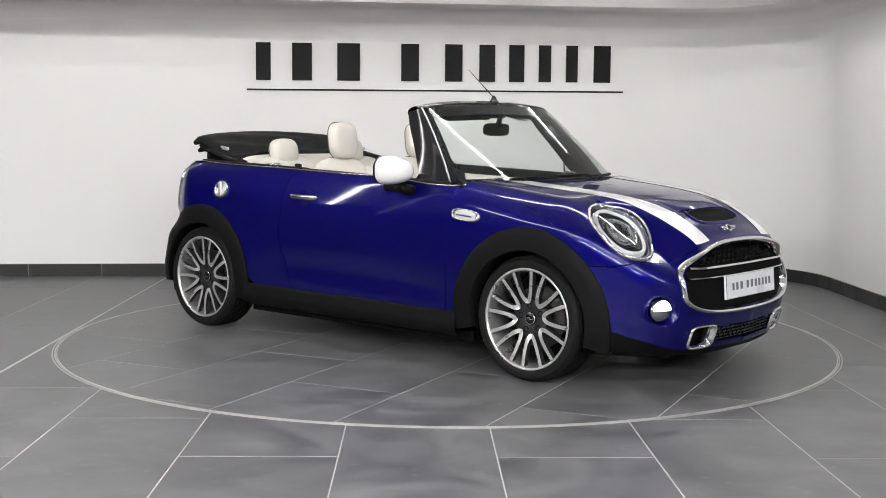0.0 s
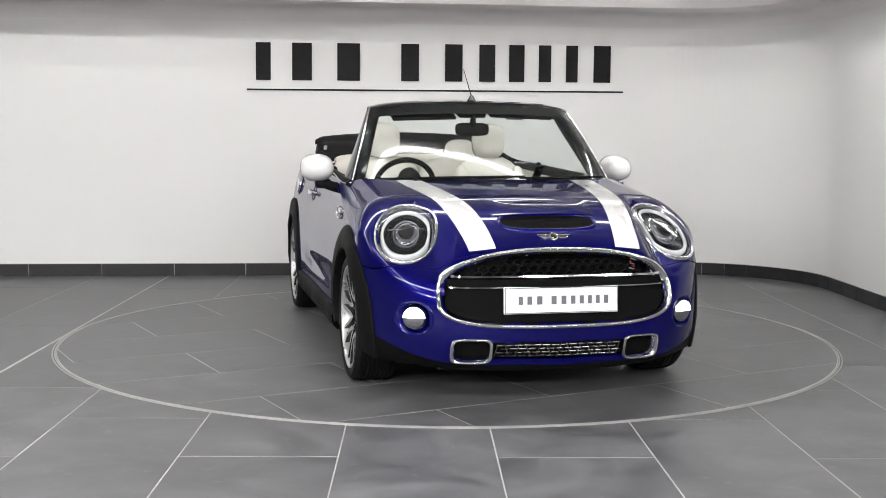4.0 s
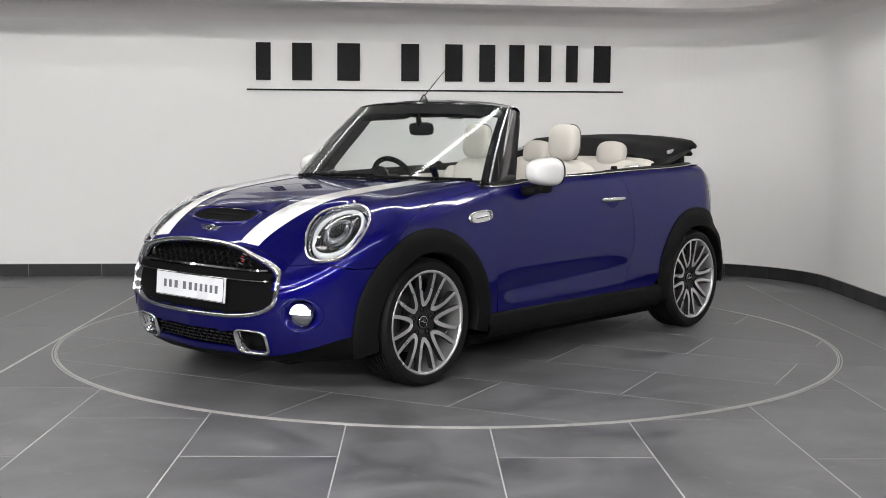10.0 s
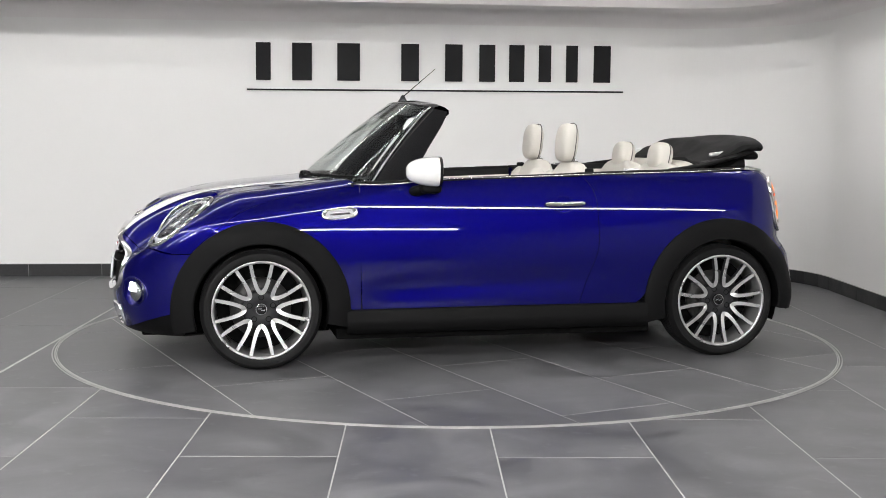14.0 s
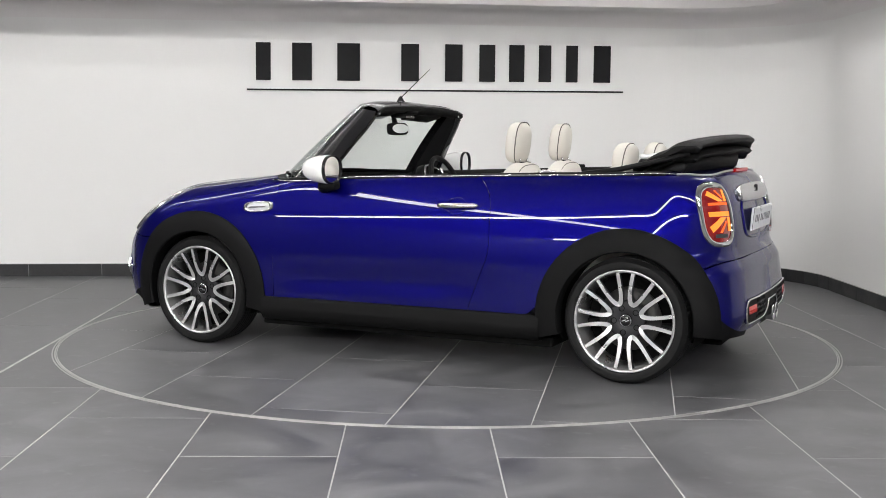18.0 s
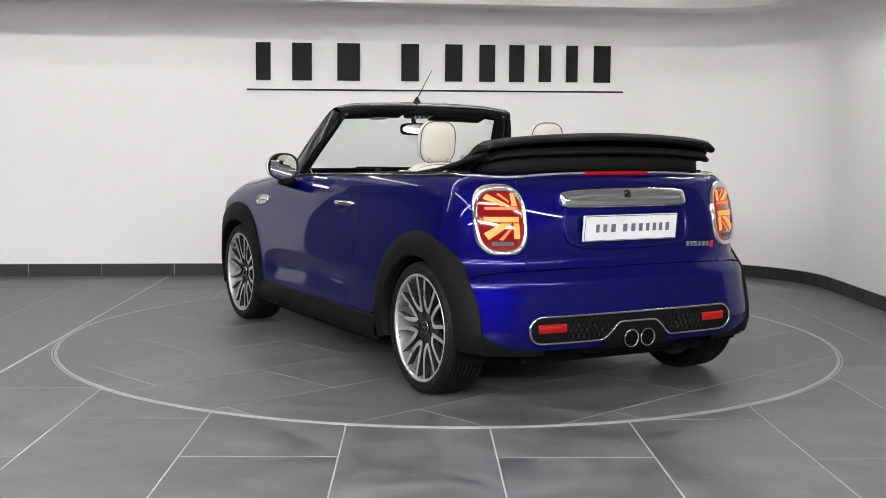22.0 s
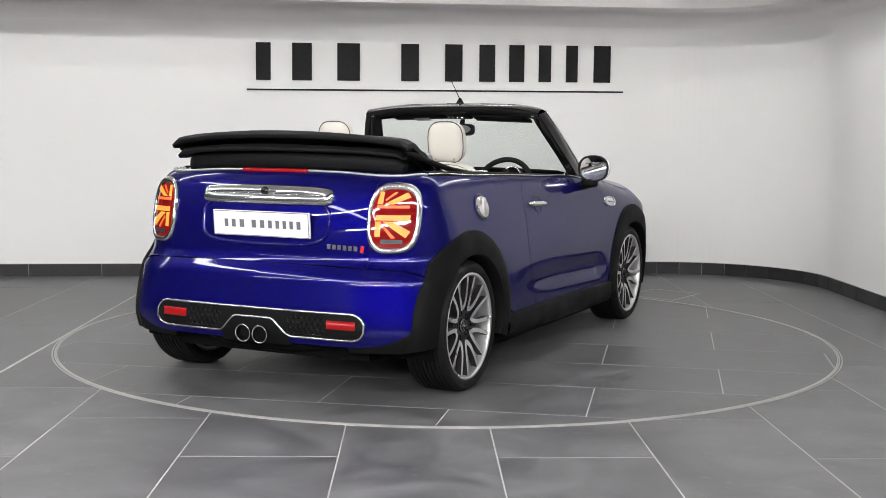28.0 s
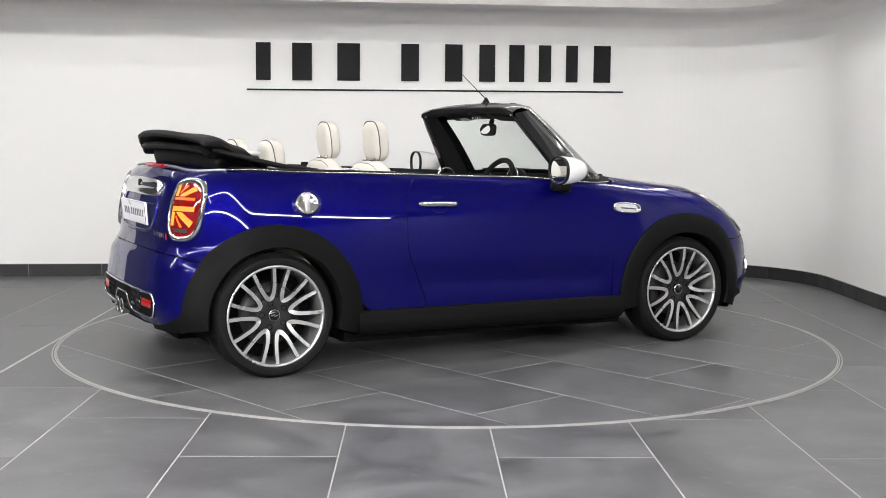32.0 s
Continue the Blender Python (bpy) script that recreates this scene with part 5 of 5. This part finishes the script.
def build_screen():
    u, v = np.meshgrid(np.linspace(-0.97, 0.97, 120), np.linspace(0.0, 0.99, 48))
    pane = part("windscreen", sheet(screen_point(u, v), 0.005), GLASS, car, "clear curved windscreen", True)
    pane.visible_shadow = False
    # black print round the glass
    for name, us, vs in (("glass_border", (-0.975, -0.90), (0, 1)), ("glass_border", (0.90, 0.975), (0, 1)), ("glass_border", (-0.97, 0.97), (0.865, 1.0)), ("glass_border", (-0.97, 0.97), (0.0, 0.05))):
        uu, vv = np.meshgrid(np.linspace(*us, 40), np.linspace(*vs, 16))
        part(name, sheet(screen_point(uu, vv) + (-0.004, 0, -0.007), 0.002), GLOSS_BLACK, pane, "black glass border", True)
    # pillars: broad black panels beside the glass, front edge to rear edge
    for s in (1, -1):
        front = np.array([screen_point(np.array(-0.965), np.array(t)) for t in np.linspace(-0.02, 1.0, 24)])
        rear = curve([(0.470, 0.735, 0.955), (0.405, 0.690, 1.06), (0.325, 0.635, 1.18), (0.262, 0.592, 1.275), (0.240, 0.570, 1.322)], 24)
        rows = []
        for w, out in ((0.0, 0.0), (0.04, 0.010), (0.3, 0.016), (0.7, 0.014), (0.97, 0.008), (1.0, 0.0)):
            p = front * (1 - w) + rear * w
            p[:, 1] += out
            rows.append(p)
        inner = rear + (0.02, -0.045, -0.01)
        infront = front + (-0.03, -0.055, -0.02)
        rows += [inner, infront, front]
        g = np.array(rows)
        if s < 0:
            g[..., 1] *= -1
        pillar = part("windscreen_pillar", sheet(g), GLOSS_BLACK, car, "gloss black windscreen pillar", True)
        pillar.data.set_sharp_from_angle(angle=radians(50))
        line = front + (0.004, 0.006, 0.004)
        line[:, 1] *= s
        part("pillar_trim", tube(line, 0.006, 6), CHROME, pillar, "bright edge of the pillar", True)
        lining = np.array([inner + (-0.002, -0.002, 0), infront + (0.0, -0.004, 0)])
        lining[..., 1] *= s
        part("pillar_lining", sheet(lining), FABRIC, pillar, "black pillar lining", True)
    # header over the glass
    top = curve(both_ways(SCREEN_TOP), 60)
    rear = curve(both_ways([(0.240, 0.575, 1.322), (0.262, 0.46, 1.345), (0.285, 0.24, 1.358), (0.292, 0, 1.362)]), 60)
    rows = [top + (0.006, 0, -0.006), top + (0.004, 0, 0.006), top * 0.6 + rear * 0.4 + (0, 0, 0.022), top * 0.2 + rear * 0.8 + (0, 0, 0.020), rear + (-0.006, 0, 0.008), rear + (-0.004, 0, -0.012), rear + (0.03, 0, -0.035), top + (-0.07, 0, -0.045), top + (-0.02, 0, -0.03), top + (0.006, 0, -0.006)]
    header = part("windscreen_header", sheet(np.array(rows)), GLOSS_BLACK, car, "black header rail over the windscreen", True)
    header.data.set_sharp_from_angle(angle=radians(55))
    rows = [rear + (-0.0075, 0, 0.0), rear + (-0.006, 0, -0.014), rear + (0.03, 0, -0.037), top + (-0.07, 0, -0.047)]
    part("header_lining", sheet(np.array(rows)), FABRIC, header, "black fabric lining", True)
    for s in (1, -1):
        part("latch", moved(box((0.030, 0.022, 0.018), bevel=0.004), Matrix.Translation((0.258, 0.535 * s, 1.316))), CHROME, header, "bright roof latch")
        g = np.array([[(0.335 + 0.10 * v, (0.10 + 0.36 * u) * s, 1.330 - 0.030 * v - 0.012 * u) for u in np.linspace(0, 1, 8)] for v in np.linspace(0, 1, 5)])
        part("sun_visor", sheet(g, 0.014), TRIM, header, "black sun visor", True)
        if s > 0:
            part("visor_label", sheet(g[1:4, 2:5] + (0, 0, -0.016), 0.001), FROST, header, "pale visor sticker")
    part("roof_console", moved(box((0.12, 0.16, 0.035), bevel=0.012), Matrix.Translation((0.36, 0, 1.325)) @ pose(0, 0, 0, 0, 14, 0)), TRIM, header, smooth=True)
    for k in range(4):
        part("switch", moved(box((0.012, 0.014, 0.014), bevel=0.003), Matrix.Translation((0.325, -0.045 + 0.03 * k, 1.302))), CHROME, header)
    # inner mirror
    m = Matrix.Translation((0.405, 0.0, 1.232)) @ pose(0, 0, 0, 0, 6, -8)
    mirror = part("inner_mirror", moved(puff(0.022, 0.096, 0.037, 0.5, 14), m), TRIM, car, "black rear-view mirror", True)
    g = np.array([[(-0.0235, 0.085 * k * math.cos(a), 0.028 * k * math.sin(a)) for a in np.linspace(0, 2 * math.pi, 32, endpoint=False)] for k in (1, 0.5, 0.2)])
    part("mirror_glass", moved(capped(g), m), MIRROR, mirror, "reflecting mirror glass")
    part("stalk", tube([(0.415, 0, 1.25), (0.43, 0, 1.29), (0.425, 0, 1.335)], 0.016, 8), TRIM, mirror, smooth=True)
    # aerial
    foot = part("aerial", moved(lathe([(0.0, 0.045), (0.010, 0.036), (0.022, 0.014), (0.034, 0.0), (0.034, -0.01)], 20, "z"), Matrix.Translation((0.385, 0, 1.385))), GLOSS_BLACK, car, "black roof aerial", True)
    part("mast", tube([(0.385, 0, 1.415), (0.30, 0, 1.49), (0.195, 0, 1.58)], [0.003, 0.0024, 0.0016], 6), TRIM, foot)
    # cowl and wipers
    a = curve(both_ways([(0.775, 0.775, 0.948), (0.865, 0.60, 0.962), (0.95, 0.3, 0.967), (0.97, 0, 0.968)]), 60)
    b = curve(both_ways([(0.690, 0.72, 0.944), (0.82, 0.54, 0.950), (0.91, 0.28, 0.953), (0.94, 0, 0.954)]), 60)
    part("cowl", sheet(np.array([a + (0, 0, -0.02), a, b, b + (-0.05, 0, -0.03)])), BLACK, car, "black scuttle panel below the windscreen", True)
    for y0, y1, lift in ((-0.40, 0.13, 0.0), (0.10, 0.60, 0.0)):
        u0, u1 = -y0 / 0.70, -y1 / 0.70
        us = np.linspace(u0, u1, 16)
        p = screen_point(us, np.full(16, 0.012) + 0.02 * np.linspace(0, 1, 16)) + (0.010, 0, 0.008)
        wiper = part("wiper", tube(p, 0.0045, 6, flat=1.5), BLACK, car, "black windscreen wiper", True)
        q = screen_point(np.array([u0 - 0.05, (u0 + u1) / 2]), np.array([0.0, 0.015])) + (0.022, 0, 0.006)
        part("arm", tube([q[0] + (0.02, 0, -0.01), q[0] * 0.5 + q[1] * 0.5 + (0.006, 0, 0.006), q[1]], 0.006, 6), BLACK, wiper, smooth=True)
        part("pivot", moved(lathe([(0, 0.03), (0.013, 0.028), (0.016, 0.0)], 16, "z"), Matrix.Translation(q[0] + (0.02, 0, -0.02))), BLACK, wiper, smooth=True)


build_screen()


def build_seat(s):
    """A front seat; s: 1 left, -1 right."""
    y = 0.345 * s
    lean = pose(0, 0, 0, 0, -14, 0)
    seat = part("front_seat", moved(puff(0.085, 0.235, 0.33, 0.62, 20), Matrix.Translation((-0.47, y, 0.735)) @ lean), LEATHER, car, "ivory leather front seat", True)
    part("cushion", moved(puff(0.26, 0.235, 0.085, 0.55, 16), Matrix.Translation((-0.17, y, 0.46)) @ pose(0, 0, 0, 0, -8, 0)), LEATHER, seat, smooth=True)
    for k in (1, -1):
        part("bolster", moved(puff(0.075, 0.05, 0.27, 0.7, 14), Matrix.Translation((-0.425, y + 0.185 * k, 0.74)) @ lean), LEATHER, seat, smooth=True)
    # dark seat back shell edge
    edge = [(0.0, 0.226 * math.sin(a), 0.322 * math.cos(a)) for a in np.linspace(-2.0, 2.0, 36)]
    sq = [(x - 0.03, np.sign(b) * 0.232 * abs(b / 0.232) ** 0.62, np.sign(c) * 0.328 * abs(c / 0.328) ** 0.62) for x, b, c in edge]
    part("piping", moved(tube(sq, 0.0032, 6), Matrix.Translation((-0.47, y, 0.735)) @ lean), PIPING, seat, "dark piping", True)
    hm = Matrix.Translation((-0.502, y, 1.160)) @ pose(0, 0, 0, 0, -6, 0)
    head = part("head_restraint", moved(puff(0.052, 0.104, 0.110, 0.66, 20), hm), LEATHER, seat, "ivory leather head restraint", True)
    loop = [(-0.022, np.sign(math.sin(a)) * 0.104 * abs(math.sin(a)) ** 0.66, np.sign(math.cos(a)) * 0.113 * abs(math.cos(a)) ** 0.66) for a in np.linspace(0, 2 * math.pi, 48, endpoint=False)]
    part("piping", moved(tube(loop, 0.0030, 6, True, up=(1, 0, 0)), hm), PIPING, head, "dark piping", True)
    for k in (1, -1):
        part("post", tube([(-0.53, y + 0.055 * k, 1.075), (-0.545, y + 0.055 * k, 1.02)], 0.0065, 8), CHROME, head, "chrome post", True)
    part("post_collar", moved(box((0.03, 0.15, 0.012), bevel=0.004), Matrix.Translation((-0.533, y, 1.052))), TRIM, head)


def build_cabin():
    for s in (1, -1):
        build_seat(s)
        # inner door: cap, lining and armrest
        xs = np.linspace(0.70, -0.44, 24)
        z = np.interp(xs, [-1.5, -0.8, -0.1, 0.75], [1.026, 1.006, 0.980, 0.945])

        def lining(xs, z, widths):
            rows = []
            for y, dz in widths:
                rows.append([(x, (y - 0.075 * float(step(-x, 1.15, 1.5))) * s, zz + dz) for x, zz in zip(xs, z)])
            return np.array(rows)
        door = part("door_lining", sheet(lining(xs, z, ((0.757, -0.03), (0.753, 0.002), (0.738, 0.010), (0.712, 0.008), (0.695, -0.012), (0.685, -0.08)))), TRIM, car, "dark door top", True)
        part("door_panel", sheet(lining(xs, z, ((0.690, -0.045), (0.675, -0.07), (0.668, -0.20), (0.655, -0.26), (0.680, -0.32), (0.69, -0.62)))), LEATHER, door, "ivory leather door panel", True)
        part("door_pull", moved(puff(0.20, 0.035, 0.022, 0.6, 10), Matrix.Translation((0.05, 0.672 * s, 0.80))), TRIM, door, smooth=True)
        part("speaker_ring", moved(lathe([(0.055, 0.0), (0.060, 0.012), (0.068, 0.010), (0.070, 0.0)], 32), Matrix.Translation((0.47, 0.676 * s, 0.92)) @ pose(0, 0, 0, 0, 0, 180 if s > 0 else 0)), CHROME, door, "chrome speaker ring", True)
        xs = np.linspace(-0.45, -1.43, 24)
        z = np.interp(xs, [-1.5, -0.8, -0.1, 0.75][:4], [1.026, 1.006, 0.980, 0.945])
        side = part("rear_lining", sheet(lining(xs, z, ((0.753, -0.03), (0.749, 0.004), (0.735, 0.011), (0.69, 0.010), (0.650, 0.0), (0.638, -0.05)))), TRIM, car, "dark rear side top", True)
        part("side_panel", sheet(lining(xs, z, ((0.648, -0.02), (0.630, -0.05), (0.62, -0.30), (0.62, -0.6)))), LEATHER, side, "ivory leather side panel", True)
        part("belt_guide", moved(box((0.05, 0.02, 0.05), bevel=0.008), Matrix.Translation((-0.52, 0.695 * s, 1.0))), TRIM, side)
        # chrome cup ring on the rear side top
        part("cup_ring", moved(lathe([(0.036, 0.0), (0.038, 0.010), (0.046, 0.010), (0.048, 0.0)], 28, "z"), Matrix.Translation((-0.78, 0.655 * s, 1.012))), CHROME, side, "chrome ring", True)
        hm = Matrix.Translation((-1.085, 0.30 * s, 1.085)) @ pose(0, 0, 0, 0, -10, 0)
        head = part("rear_head_restraint", moved(puff(0.058, 0.105, 0.082, 0.72, 18), hm), LEATHER, car, "ivory leather rear head restraint", True)
        loop = [(-0.018, np.sign(math.sin(a)) * 0.105 * abs(math.sin(a)) ** 0.72, np.sign(math.cos(a)) * 0.082 * abs(math.cos(a)) ** 0.72) for a in np.linspace(0, 2 * math.pi, 40, endpoint=False)]
        part("piping", moved(tube(loop, 0.0030, 6, True, up=(1, 0, 0)), hm), PIPING, head, smooth=True)
        part("rear_backrest", moved(puff(0.075, 0.31, 0.30, 0.5, 18), Matrix.Translation((-1.03, 0.310 * s, 0.755)) @ pose(0, 0, 0, 0, -14, 0)), LEATHER, car, "ivory leather rear backrest", True)
        part("roll_hoop", tube([(-1.20, 0.16 * s, 0.98), (-1.20, 0.16 * s, 1.05), (-1.20, 0.20 * s, 1.07), (-1.20, 0.40 * s, 1.07), (-1.20, 0.44 * s, 1.05), (-1.20, 0.44 * s, 0.98)], 0.016, 10), TRIM, car, "dark roll-over hoop", True)
        # roof hinge arm
        arm = part("roof_arm", tube([(-0.98, 0.70 * s, 1.015), (-1.15, 0.68 * s, 1.035), (-1.33, 0.655 * s, 1.075), (-1.5, 0.63 * s, 1.12)], [0.018, 0.022, 0.022, 0.018], 8, flat=0.6), TRIM, car, "black folding roof arm", True)
        part("link", moved(box((0.10, 0.022, 0.022), bevel=0.006), Matrix.Translation((-1.30, 0.61 * s, 1.105)) @ pose(0, 0, 0, 0, 6, 10 * s)), SATIN, arm, "bright hinge link", True)
    part("rear_parcel_panel", moved(puff(0.035, 0.57, 0.065, 0.45, 14), Matrix.Translation((-1.175, 0, 1.000)) @ pose(0, 0, 0, 0, -16, 0)), LEATHER, car, "ivory leather panel behind the rear seats", True)
    part("rear_bench", moved(puff(0.18, 0.48, 0.09, 0.4, 16), Matrix.Translation((-0.70, 0, 0.48))), LEATHER, car, "ivory leather rear bench", True)
    part("rear_shelf", box((0.30, 1.26, 0.03), (-1.30, 0, 0.985), 0.008), TRIM, car, "dark roof well cover")
    part("cabin_floor", box((2.3, 1.40, 0.04), (-0.35, 0, 0.27), 0.01), TRIM, car, "dark carpet")
    part("tunnel", box((1.3, 0.20, 0.30), (0.1, 0, 0.42), 0.04), TRIM, car, "dark centre console", True)
    part("gear_knob", moved(puff(0.025, 0.025, 0.03, 0.9, 10), Matrix.Translation((0.17, 0, 0.72))), TRIM, car, smooth=True)
    # dashboard
    rows = []
    for x, z in ((0.93, 0.915), (0.80, 0.935), (0.62, 0.948), (0.50, 0.945), (0.44, 0.925), (0.42, 0.87), (0.44, 0.70), (0.50, 0.55)):
        rows.append([(x - 0.0, y, z - 0.02 * abs(y / 0.7) ** 4) for y in np.linspace(-0.70, 0.70, 30)])
    dash = part("dashboard", sheet(np.array(rows)), TRIM, car, "black dashboard", True)
    for y, z, r in ((0.0, 0.860, 0.095), (0.50, 0.86, 0.045), (-0.60, 0.86, 0.045), (0.62, 0.86, 0.045)):
        part("dial_ring", moved(lathe([(r - 0.012, 0.0), (r - 0.010, -0.012), (r, -0.012), (r + 0.002, 0.01)], 36, "x"), Matrix.Translation((0.425, y, z))), CHROME, dash, "chrome ring on the dash", True)
        part("dial_face", moved(lathe([(0.0, -0.004), (r - 0.011, -0.004)], 36, "x"), Matrix.Translation((0.425, y, z))), GLOSS_BLACK, dash)
    # steering wheel and its instrument pod, on the right
    m = Matrix.Translation((0.245, -0.357, 0.905)) @ pose(0, 0, 0, 0, 24, 0)
    steer = part("steering_wheel", moved(tube([(0, 0.170 * math.cos(a), 0.165 * math.sin(a)) for a in np.linspace(0, 2 * math.pi, 48, endpoint=False)], 0.016, 10, True, up=(1, 0, 0)), m), TRIM, car, "black leather steering wheel", True)
    part("boss", moved(puff(0.03, 0.07, 0.06, 0.7, 14), m), TRIM, steer, smooth=True)
    for a in (0, 180, 270):
        e = Vector((0, 0.155 * math.cos(radians(a)), 0.150 * math.sin(radians(a))))
        part("spoke", moved(tube([(0.01, 0, 0), tuple(e)], [0.020, 0.014], 8, flat=0.5), m), SATIN, steer, "silver wheel spoke", True)
    pod = part("instrument_pod", moved(lathe([(0.0, 0.03), (0.052, 0.03), (0.062, 0.02), (0.066, -0.02), (0.060, -0.04), (0.054, -0.02), (0.0, -0.018)], 36, "x"), Matrix.Translation((0.40, -0.357, 0.945)) @ pose(0, 0, 0, 0, 12, 0)), TRIM, car, "round black instrument pod", True)
    part("pod_ring", moved(lathe([(0.056, -0.041), (0.061, -0.043), (0.064, -0.036), (0.058, -0.034)], 36, "x"), Matrix.Translation((0.40, -0.357, 0.945)) @ pose(0, 0, 0, 0, 12, 0)), CHROME, pod, smooth=True)


build_cabin()


def build_roof():
    """The folded fabric roof: a bowed pack of layers behind the seats."""
    ys = np.linspace(-1, 1, 41)

    def layer(x_rear, z_rear, x_front, z_front, thick, half, crown, bow, label):
        rows = []
        n = 26
        for k in range(n):
            t = k / (n - 1)
            row_top, row = [], []
            for u in ys:
                xr = x_rear + bow * u * u
                x = x_front + (xr - x_front) * t
                z = z_front + (z_rear - z_front) * (math.sin(t * math.pi / 2) ** 1.1)
                z += crown * (1 - u * u) * t - 0.010 * t**6 - 0.012 * abs(u) ** 8
                z += 0.0055 * math.sin(15 * t + 4 * u) * math.sin(t * math.pi) ** 0.5
                row.append((x, half * u * (0.98 + 0.02 * t), z))
            rows.append(row)
        top = np.array(rows)
        tail = [top[-1] + (-0.018, 0, -0.012), top[-1] + (-0.022, 0, -thick * 0.5), top[-1] + (-0.012, 0, -thick * 0.9)]
        under = top[::-1] - (0, 0, thick)
        g = np.concatenate([top, np.array(tail), under])
        # tuck the ends in
        g[:, 0, 2] -= 0.012
        g[:, -1, 2] -= 0.012
        bm = sheet(g)
        bmesh.ops.holes_fill(bm, edges=[e for e in bm.edges if e.is_boundary], sides=0)
        return part("layer", bm, FABRIC, roof, label, True)
    roof = new("folded_roof")
    roof.parent = car
    roof["label"] = "folded black fabric roof"
    layer(-1.640, 1.190, -1.22, 1.060, 0.034, 0.652, 0.032, 0.105, "upper fabric fold")
    layer(-1.632, 1.138, -1.25, 1.040, 0.030, 0.632, 0.020, 0.115, "middle fabric fold")
    layer(-1.560, 1.118, -1.30, 1.050, 0.085, 0.610, 0.015, 0.11, "lower fabric fold")
    layer(-1.545, 1.045, -1.28, 1.000, 0.030, 0.610, 0.0, 0.10, "fabric tonneau")
    # frame bows that show at the open front of the pack
    for s in (1, -1):
        part("bow", tube([(-1.10, 0.60 * s, 1.02), (-1.25, 0.63 * s, 1.06), (-1.42, 0.645 * s, 1.095)], 0.016, 8, flat=0.7), TRIM, roof, "dark roof bow", True)


build_roof()


def build_underbody():
    part("underbody", box((1.72, 1.52, 0.06), (0.0, 0, 0.165), 0.01), DARK, car, "dark underside")
    part("front_subframe", box((0.98, 1.05, 0.06), (1.36, 0, 0.175), 0.01), DARK, car, "dark underside")
    part("rear_subframe", box((0.80, 1.05, 0.08), (-1.26, 0, 0.215), 0.01), DARK, car, "dark underside")
    part("silencer", moved(puff(0.16, 0.36, 0.07, 0.6, 12), Matrix.Translation((-1.60, 0, 0.27))), DARK, car, smooth=True)
    # Near-black solids stand in for the shade inside the hollow body.
    part("engine_bay_fill", box((0.7, 0.95, 0.40), (1.35, 0, 0.48), 0.03), DARK, car, "dark box for the shade in the engine bay")
    part("boot_box", box((0.45, 1.05, 0.42), (-1.42, 0, 0.52), 0.03), DARK, car, "dark box for the shade in the boot")
    for s in (1, -1):
        part("inner_flank", box((1.30, 0.02, 0.60), (0.10, 0.752 * s, 0.60)), DARK, car, "dark sheet for the shade inside the door")
        part("inner_quarter", box((0.85, 0.02, 0.30), (-0.95, 0.715 * s, 0.82)), DARK, car, "dark sheet for the shade inside the rear quarter")


build_underbody()


# ---- wall sign: every letter becomes a plain bar, over a thin rule ----
def build_sign():
    sign = new("wall_sign")
    tagged(sign, "black raised sign on the white wall with a thin rule below", "sign")
    normal = Vector((along.y, -along.x, 0))

    def at(px, z):
        """A place on the wall at the plan distance px from the sign's start."""
        p = WALL_B - along * (3.556 - px)
        return Vector((p.x, p.y, z))
    turn = math.degrees(math.atan2(along.y, along.x))
    marks = ((0.010, 0.245), (0.290, 0.330), (0.655, 0.380), (1.215, 0.300), (1.590, 0.295), (1.890, 0.270), (2.150, 0.260), (2.420, 0.210), (2.660, 0.200), (2.880, 0.290))
    for x, w in marks:
        z = 1.800 + 0.005 * x
        c = at(x + w / 2, z) + normal * 0.012
        part("sign_bar", moved(box((w * 0.50, 0.022, 0.312), bevel=0.002), Matrix.Translation(c) @ pose(0, 0, 0, 0, 0, turn)), SIGN, sign)
    c = at(1.605, 1.572) + normal * 0.009
    part("sign_rule", moved(box((3.22, 0.016, 0.013), bevel=0.001), Matrix.Translation(c) @ pose(0, 0, 0, 0, -0.25, turn)), SIGN, sign)


build_sign()


# ---- movement ----
def motions():
    rows, disc = [], []
    for k in range(33):
        turn = pose(0, 0, 0, 0, 0, TURN_START + TURN_SPEED * k)
        disc.append((k, turn))
        rows.append((k, turn @ Matrix.Translation(CAR_AT)))
    walk(turntable, disc)
    walk(car, rows)


motions()
